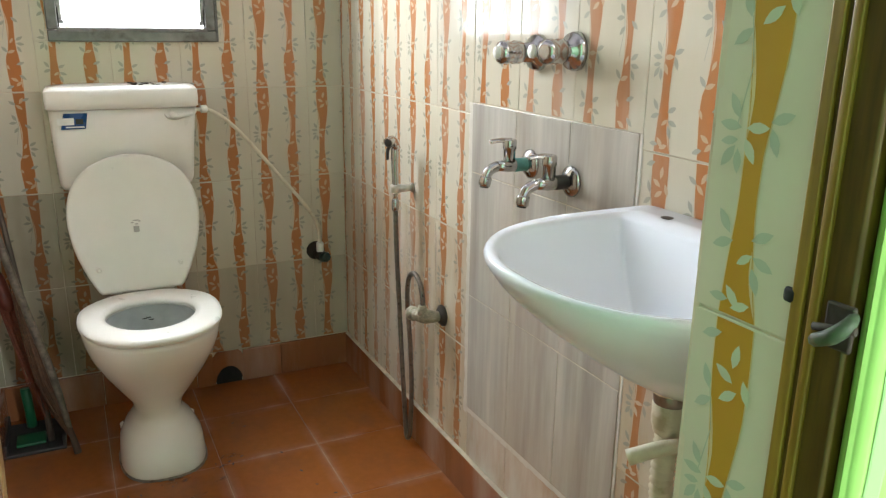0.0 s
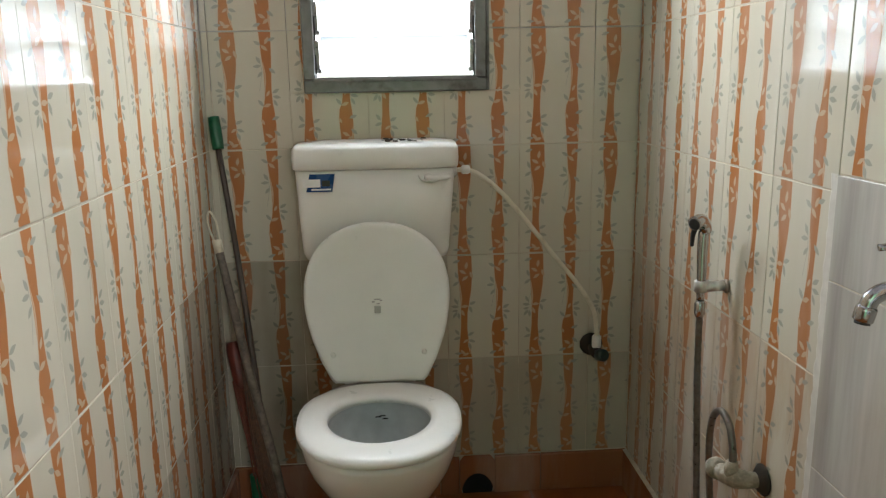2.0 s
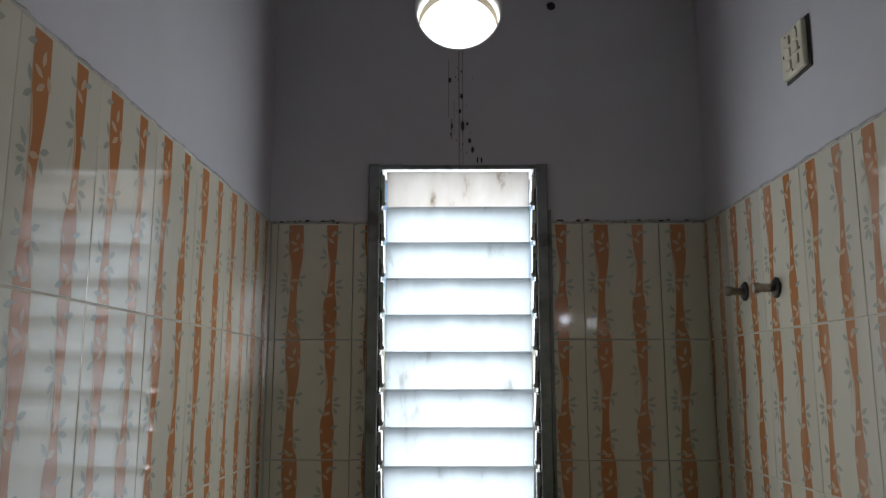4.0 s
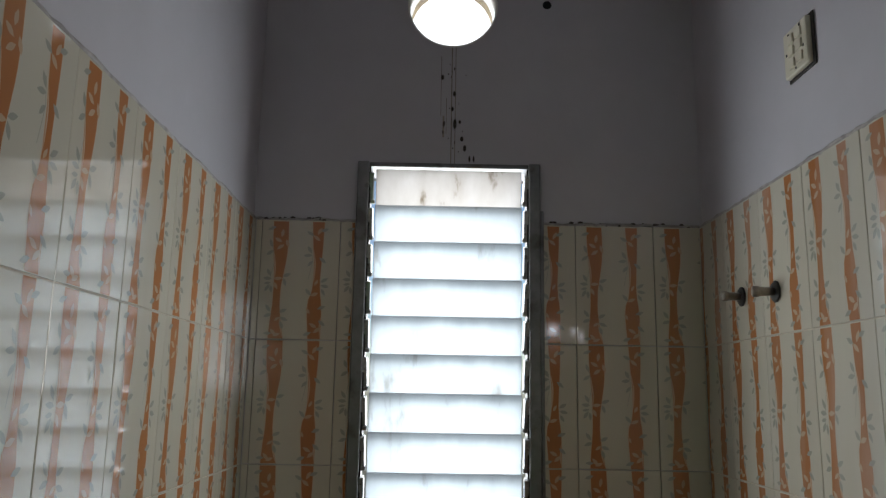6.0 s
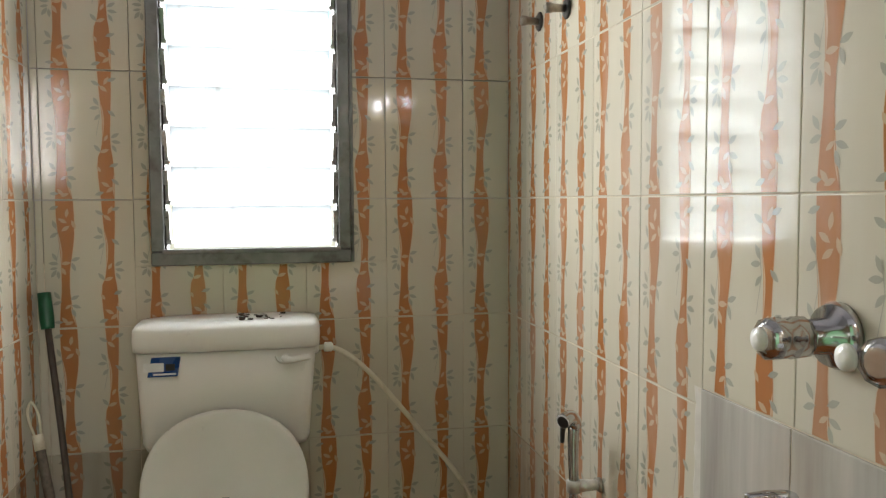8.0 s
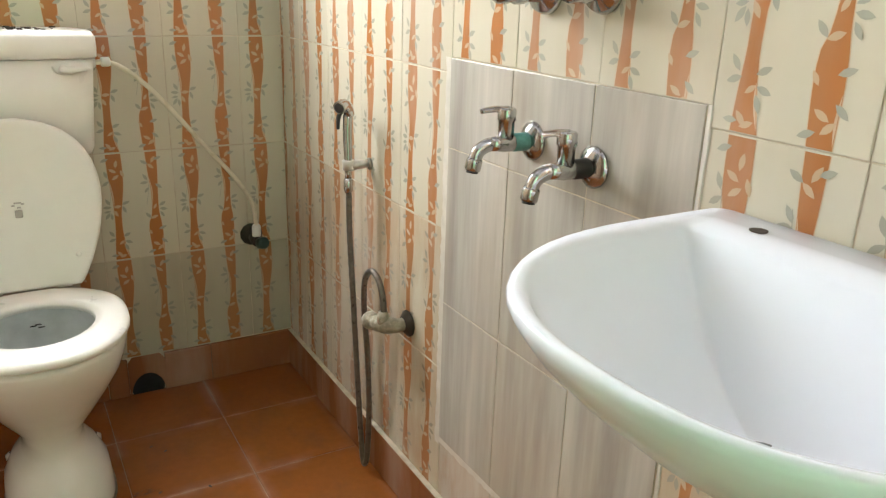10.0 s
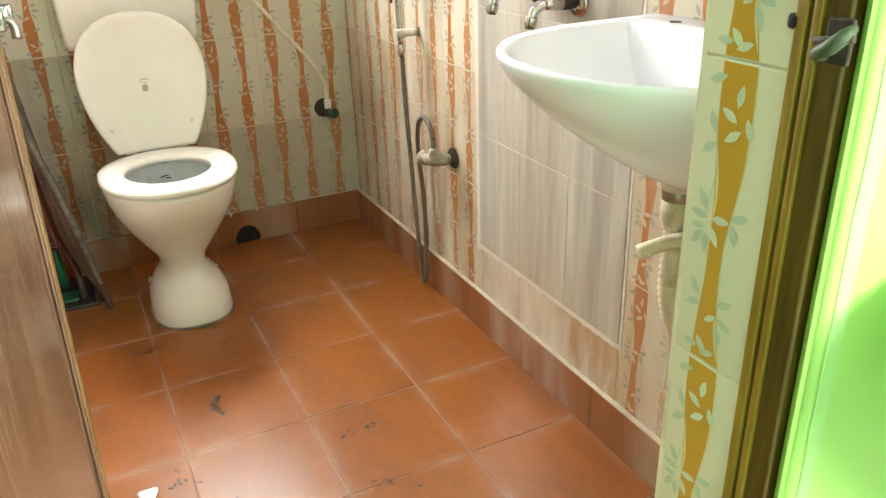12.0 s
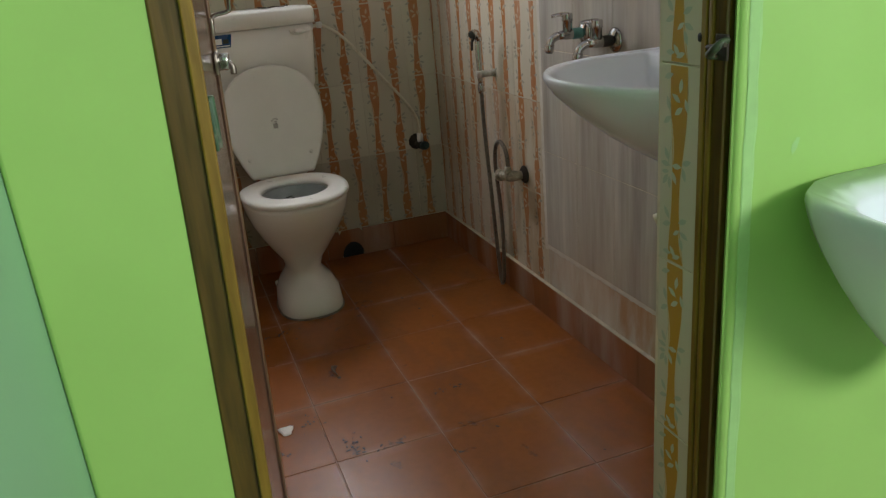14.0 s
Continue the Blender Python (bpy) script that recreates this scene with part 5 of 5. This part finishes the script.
part("corrugated_hose", tube([(0, 0, -0.075), (-0.001, 0.001, -0.12), (0.0, 0.002, -0.18), (0.010, 0.0, -0.235), (0.030, -0.004, -0.275), (0.052, -0.006, -0.305)], 0.0148, segments=18, per=10, ripple=0.0042), pipe_cream, wp)
part("wall_pipe", tube([(0.050, -0.006, -0.30), (0.058, -0.006, -0.36), (0.058, -0.006, -0.45), (0.075, -0.006, -0.56)], [0.0175, 0.017, 0.017, 0.017], segments=14, per=5), hose_grey, wp)
sp = thing("supply_stub", (XW, 1.30, 0.66), "short cream plastic supply pipe behind the waste pipe", "pipe")
part("stub", tube([(0, 0, 0), (-0.05, 0.02, 0.0), (-0.11, 0.058, -0.003), (-0.150, 0.085, -0.012), (-0.190, 0.112, -0.032)], [0.010, 0.010, 0.0105, 0.0115, 0.0125], segments=12, per=5), pipe_cream, sp)

# ---- switch plate and small marks high on the walls ----
sw = thing("switch_plate", (XW + TH, 2.655, 2.18), "cream plastic switch plate on the grey-white wall", "switch plate")
part("plate", block(-0.012, 0.0, -0.062, 0.062, -0.060, 0.060, bevel=0.004), plate_cream, sw)
# dark sheet jutting past the plate, in place of its cast shadow
part("plate_shadow", block(-0.002, 0.001, -0.074, 0.066, -0.068, 0.066, bevel=0.001), dark_metal, sw)
for i in range(2):
    for j in range(3):
        part("rocker", block(-0.0155, -0.011, -0.040 + 0.042 * i, -0.010 + 0.042 * i, -0.045 + 0.032 * j, -0.020 + 0.032 * j, bevel=0.002, segments=1), plate_cream, sw)
for y, z in ((-0.03, 0.05), (0.0, -0.05), (0.03, 0.048), (0.045, 0.0), (-0.045, -0.01)):
    part("screw", block(-0.0128, -0.011, y - 0.003, y + 0.003, z - 0.003, z + 0.003), dark_metal, sw)
for o in sw.children:
    o.scale = (1.0, 0.76, 0.78)
hole = thing("wall_hole", (0.437, Y1 + TH, 2.578), "small round black hole in the grey-white wall", "hole")
part("hole_edge", lathe([(0.013, 0), (0.012, 0.002), (0.004, 0.0025)], 14, pose(0, 0.001, 0, 90, 0, 0)), black, hole)

rng = random.Random(21)
bm = bmesh.new()
for x, z, r, tall in ((0.152, 2.360, 0.0052, 1.5), (0.185, 2.313, 0.005, 1.5), (0.180, 2.270, 0.0042, 1.6), (0.187, 2.228, 0.0055, 2.6), (0.200, 2.234, 0.004, 1.3), (0.206, 2.186, 0.0055, 1.3),
                     (0.214, 2.160, 0.005, 1.8), (0.227, 2.131, 0.003, 3.0), (0.238, 2.131, 0.003, 3.0), (0.158, 2.228, 0.0028, 3.0), (0.184, 2.385, 0.0022, 2.0), (0.155, 2.205, 0.002, 2.5)):
    bmesh.ops.create_icosphere(bm, subdivisions=2, radius=r, matrix=Matrix.Translation((x, Y1 + TH - 0.0005, z)) @ Matrix.Diagonal((0.85, 0.4, tall, 1)))
for i in range(14):
    z = rng.uniform(2.14, 2.43)
    bmesh.ops.create_icosphere(bm, subdivisions=1, radius=rng.uniform(0.001, 0.0022), matrix=Matrix.Translation((0.182 + rng.gauss(0, 0.016), Y1 + TH - 0.0005, z)) @ Matrix.Diagonal((0.8, 0.5, rng.uniform(1, 2.6), 1)))
for i in range(40):
    x = rng.choice([rng.uniform(X0, WX0 - 0.02), rng.uniform(WX1 + 0.02, X1)])
    s = rng.uniform(0.0015, 0.004)
    bmesh.ops.create_icosphere(bm, subdivisions=1, radius=s, matrix=Matrix.Translation((x, Y1 + 0.002, TOP + rng.uniform(0.0, 0.008))) @ Matrix.Diagonal((rng.uniform(1, 3), 1, 1, 1)))
tagged(part("dirt_specks", bm, dirt), "dark dirt specks under the round vent and along the tile top", "dirt", kind="stuff")
bm = bmesh.new()
for x0, top, bot, w in ((0.176, 2.453, 2.118, 0.003), (0.1865, 2.45, 2.118, 0.0022), (0.148, 2.42, 2.25, 0.0016), (0.154, 2.25, 2.19, 0.005), (0.163, 2.30, 2.20, 0.0016)):
    block(x0, x0 + w, Y1 + TH - 0.0006, Y1 + TH + 0.001, bot, top, bm=bm)
tagged(part("drip_stain", bm, stain), "thin grey drip stains running down from the round vent", "stain", kind="stuff")
TOPM = simple("mortar", (0.42, 0.39, 0.37), 0.9, vary=0.3, scale=60, bump=0.5)
bm = bmesh.new()
rng = random.Random(2)


def mortar_line(p0, p1, n):
    a, b = Vector(p0), Vector(p1)
    pts = [a.lerp(b, i / n) + Vector((0, 0, rng.uniform(-0.002, 0.003))) for i in range(n + 1)]
    join(bm, tube(pts, 0.0038, segments=6, per=1, ripple=0.0009))


mortar_line((X0, Y1 + 0.003, TOP + 0.001), (WX0, Y1 + 0.003, TOP + 0.001), 24)
mortar_line((WX1, Y1 + 0.003, TOP + 0.001), (X1, Y1 + 0.003, TOP + 0.001), 28)
mortar_line((X1 + 0.003, Y1, TOP + 0.001), (X1 + 0.003, Y0, TOP + 0.001), 90)
mortar_line((X0 - 0.003, Y1, TOP + 0.001), (X0 - 0.003, Y0, TOP + 0.001), 90)
tagged(part("mortar_edge", bm, TOPM), "rough grey mortar line on top of the wall tiles", kind="structure")

# round vent sleeve
vent = tagged(new("vent_sleeve"), "round white plastic vent sleeve open to the bright sky", "vent", kind="structure")
hx, hz, hr = HOLE
part("sleeve", rings([[Vector((hx + r * math.cos(a), y, hz + r * math.sin(a))) for a in (2 * math.pi * i / 40 for i in range(40))]
                      for r, y in ((hr + 0.001, Y1 + TH - 0.002), (hr - 0.004, Y1 + TH - 0.002), (hr - 0.004, Y1 + 0.16), (hr + 0.001, Y1 + 0.16))], cap=(False, False)), plastic, vent)
part("stained_end", rings([[Vector((hx + (hr - 0.0045) * math.cos(a), y, hz + (hr - 0.0045) * math.sin(a))) for a in (2 * math.pi * i / 40 for i in range(40))] for y in (Y1 + 0.115, Y1 + 0.159)], cap=(False, False)), simple("stained_cream", (0.34, 0.24, 0.10), 0.7, vary=0.3, scale=25), vent, "yellow stained outer end of the sleeve")

# small lit bulb over the basin, seen only mirrored in the glazed tiles
lamp = thing("wall_lamp", (0.765, Y0, 1.84), "small lit white bulb on the tiled wall over the basin", "wall lamp")
part("holder", lathe([(0.026, 0), (0.026, 0.006), (0.016, 0.012), (0.016, 0.034), (0.012, 0.036)], 20, pose(0, 0, 0, -90, 0, 0)), plastic, lamp)
bulb_mat = Nodes("lit_bulb")
em = bulb_mat.add("ShaderNodeEmission", Strength=26.0)
em.inputs["Color"].default_value = (0.86, 0.90, 1.0, 1)
bulb_mat.link(em.outputs[0], bulb_mat.t.nodes["Material Output"].inputs["Surface"])
part("bulb", lathe([(0.010, 0.036), (0.018, 0.046), (0.023, 0.060), (0.020, 0.074), (0.010, 0.082)], 16, pose(0, 0, 0, -90, 0, 0)), bulb_mat.mat, lamp)

# ---- brooms, dust pan, wall clip ----


def long_broom():
    a, b = Vector((-0.205, 3.06, 0.30)), Vector((-0.297, 3.20, 1.100))
    t = thing("grass_broom", (-0.19, 3.03, 0.012), "thin dark broom stick with a green cap, standing in the corner", "broom")
    o = Vector((-0.19, 3.03, 0.012))
    a, b = a - o, b - o
    part("stick", tube([(0, 0, 0), a, a.lerp(b, 0.5) + Vector((0.006, 0, 0)), a.lerp(b, 0.94)], [0.010, 0.009, 0.0075, 0.0075], segments=10, per=6), stick_wood, t)
    d = (b - a).normalized()
    part("cap", tube([b - d * 0.058, b - d * 0.03, b + d * 0.026], [0.0145, 0.016, 0.0145], segments=14, per=3), green_plastic, t)
    return t


long_broom()


def worn_mop():
    a, b = Vector((-0.121, 2.93, 0.012)), Vector((-0.292, 3.085, 0.835))
    t = thing("old_broom", a, "worn mottled broom pole with a cream hanging loop", "broom")
    d = b - a
    part("pole", tube([d * 0.08, d * 0.3 + Vector((0.006, 0, 0)), d * 0.6, d * 0.97], [0.008, 0.0125, 0.0115, 0.010], segments=10, per=6), mottled_pole, t)
    part("hanging_loop", tube([d * 0.94, d * 0.98 + Vector((0.006, 0, 0)), d * 1.04 + Vector((0.010, 0, 0)), d * 1.075, d * 1.04 + Vector((-0.012, 0, 0)), d * 0.97 + Vector((-0.004, 0, 0))], 0.0026, segments=8, per=5), pipe_cream, t)
    part("loop_socket", tube([d * 0.95, d * 0.99], 0.0115, segments=12, per=1), pipe_cream, t)
    b2 = bmesh.new()
    r2 = random.Random(9)
    for i in range(70):
        a0, rr = r2.uniform(0, 6.28), r2.uniform(0.002, 0.018)
        off = Vector((math.cos(a0) * rr - 0.012, math.sin(a0) * rr * 0.7, 0))
        s0, s1 = r2.uniform(0.06, 0.16), r2.uniform(0.42, 0.62)
        join(b2, tube([d * s0 + off * 0.3, d * (s0 * 0.6 + s1 * 0.4) + off * 1.3, d * s1 + off * 0.5], [0.0022, 0.0028, 0.0016], segments=5, per=2))
    tagged(part("straw_brush", b2, straw, t, "dark brown straw bundle"), kind="stuff")
    part("foot_cap", tube([(0, 0, -0.006), d * 0.03, d * 0.10], [0.010, 0.0095, 0.008], segments=10, per=2), rubber_brown, t)
    return t


mottled_pole = simple("mottled_pole", (0.15, 0.12, 0.09), 0.6, vary=0.5, scale=70, wear=(0.05, 0.04, 0.03))
rubber_brown = simple("rubber_brown", (0.06, 0.035, 0.02), 0.7, vary=0.3, scale=60)
worn_mop()


def red_brush():
    t = thing("red_brush", (-0.17, 3.0, 0.10), "worn red plastic brush with long faded bristles behind the leaning pole", "brush")
    a, b = Vector((0.0, 0.0, 0.0)), Vector((-0.118, 0.155, 0.43))
    part("handle", tube([a.lerp(b, 0.72), a.lerp(b, 0.78), a.lerp(b, 0.95), b], [0.012, 0.023, 0.021, 0.014], segments=12, per=5), red_plastic, t)
    bm = bmesh.new()
    r2 = random.Random(4)
    for i in range(110):
        o = b * 0.78 + Vector((r2.uniform(-0.024, 0.014), r2.uniform(-0.012, 0.012), 0))
        e = b * r2.uniform(0.0, 0.25) + Vector((r2.gauss(0, 0.014), r2.gauss(0, 0.012), 0))
        join(bm, tube([o, o.lerp(e, 0.5) + Vector((r2.uniform(-0.014, 0.014), r2.uniform(-0.01, 0.01), 0)), e], [0.0022, 0.0024, 0.001], segments=4, per=2))
    tagged(part("bristles", bm, red_bristle, t, "faded red bristles"), kind="stuff")
    return t


red_bristle = simple("red_bristle", (0.20, 0.055, 0.028), 0.7, vary=0.4, scale=90, wear=(0.08, 0.04, 0.03))
red_brush()
t = thing("dust_pan", (-0.245, 3.085, 0.0), "black and green plastic dust pan lying in the dark corner", "dust pan")
bm = block(-0.070, 0.095, -0.105, 0.100, 0.0, 0.012, bevel=0.004)
block(-0.070, -0.060, -0.105, 0.100, 0.010, 0.045, bevel=0.003, bm=bm)
block(0.085, 0.095, -0.105, 0.100, 0.010, 0.045, bevel=0.003, bm=bm)
part("pan", bm, rubber, t)
part("grip", tube([(0, 0.06, 0.02), (0.0, 0.04, 0.075), (-0.004, 0.05, 0.15)], [0.016, 0.014, 0.015], segments=12, per=5), green_plastic, t)
part("pad", block(-0.040, 0.040, -0.070, 0.000, 0.0125, 0.022, bevel=0.004), green_plastic, t)
# ---- dirt and litter on the floor ----
t = thing("paint_chip", (-0.129, 1.997, 0.0), "curled white paint flake lying on the red floor", "paint flake")
bm = rings([[Vector((0.020 * k * math.cos(a) * (1 + 0.25 * math.sin(3 * a)), 0.028 * k * math.sin(a) * (1 + 0.2 * math.cos(2 * a)), z + 0.004 * abs(math.cos(a)))) for a in (2 * math.pi * i / 14 for i in range(14))]
            for k, z in ((0.9, 0.0), (1.0, 0.003), (0.7, 0.006))])
part("flake", bm, chip_white, t)
t = thing("dry_leaf", (0.071, 2.263, 0.0), "curled dark dry leaf on the red floor", "leaf")
part("blade", tube([(0.012, 0.03, 0.002), (-0.002, 0.016, 0.006), (-0.006, -0.004, 0.006), (0.0, -0.028, 0.002)], [0.002, 0.009, 0.008, 0.002], segments=8, per=5, flat=0.35), simple("dry_leaf_brown", (0.13, 0.09, 0.06), 0.7, vary=0.3, scale=80), t)

rng = random.Random(8)
bm = bmesh.new()
for cx, cy, n, sx, sy in ((0.348, 1.996, 16, 0.03, 0.008), (0.024, 1.835, 26, 0.012, 0.03), (0.12, 1.815, 9, 0.025, 0.01), (0.262, 1.702, 3, 0.01, 0.01), (-0.152, 1.896, 9, 0.008, 0.008), (-0.05, 2.02, 12, 0.015, 0.02),
                           (0.07, 2.225, 6, 0.008, 0.006), (-0.06, 2.62, 10, 0.03, 0.01), (0.27, 2.70, 8, 0.03, 0.02), (0.62, 2.20, 3, 0.004, 0.004), (0.52, 2.42, 2, 0.004, 0.004), (0.25, 2.3, 30, 0.28, 0.4)):
    for i in range(n):
        x, y, s = rng.gauss(cx, sx), rng.gauss(cy, sy), rng.uniform(0.0012, 0.0045)
        if X0 + 0.02 < x < X1 - 0.02:
            bmesh.ops.create_icosphere(bm, subdivisions=1, radius=s, matrix=Matrix.Translation((x, y, 0.0003)) @ Matrix.Rotation(rng.uniform(0, 3), 4, "Z") @ Matrix.Diagonal((1.8, 0.8, 0.3, 1)))
tagged(part("floor_crumbs", bm, dirt), "dark crumbs and scraps of dirt scattered on the red floor", "dirt", kind="stuff")


def smudge(bm, x, y, rx, ry, turn, seed):
    r2 = random.Random(seed)
    n = 18
    vs = []
    for i in range(n):
        a = 2 * math.pi * i / n
        k = r2.uniform(0.6, 1.1)
        px, py = rx * k * math.cos(a), ry * k * math.sin(a)
        c, s = math.cos(radians(turn)), math.sin(radians(turn))
        vs.append(bm.verts.new((x + px * c - py * s, y + px * s + py * c, 0.0011)))
    bm.faces.new(vs)


bm = bmesh.new()
for k, (x, y, rx, ry, a) in enumerate(((-0.045, 2.610, 0.040, 0.013, 5), (0.055, 2.255, 0.028, 0.012, 70), (0.0, 2.19, 0.03, 0.008, 30), (0.284, 2.735, 0.035, 0.012, 0), (0.24, 2.62, 0.03, 0.010, 20), (0.20, 2.36, 0.025, 0.008, 40),
                                        (0.02, 1.83, 0.04, 0.010, 75), (0.12, 1.81, 0.045, 0.010, 15), (0.29, 1.69, 0.02, 0.010, 0), (0.27, 2.19, 0.02, 0.006, 10), (0.12, 2.66, 0.05, 0.022, 15), (0.16, 2.56, 0.035, 0.012, 30),
                                        (0.10, 1.72, 0.012, 0.035, 20), (0.33, 1.80, 0.014, 0.03, 60), (0.42, 1.62, 0.012, 0.035, 10), (0.20, 1.50, 0.010, 0.03, 30))):
    smudge(bm, x, y, rx, ry, a, 40 + k)
smear = Nodes("smear")
mix = smear.t.nodes.new("ShaderNodeMixShader")
tp = smear.t.nodes.new("ShaderNodeBsdfTransparent")
smear.base((0.05, 0.04, 0.035)).rough(0.5)
smear.link(smear.ramp(smear.noise(60.0, detail=6.0), [(0.46, (0, 0, 0)), (0.7, (0.8, 0.8, 0.8))]), mix.inputs[0])
smear.link(tp.outputs[0], mix.inputs[1])
smear.link(smear.b.outputs[0], mix.inputs[2])
smear.link(mix.outputs[0], smear.t.nodes["Material Output"].inputs["Surface"])
tagged(part("floor_smears", bm, smear.mat), "dark dried mud smears on the red floor tiles", "stain", kind="stuff")
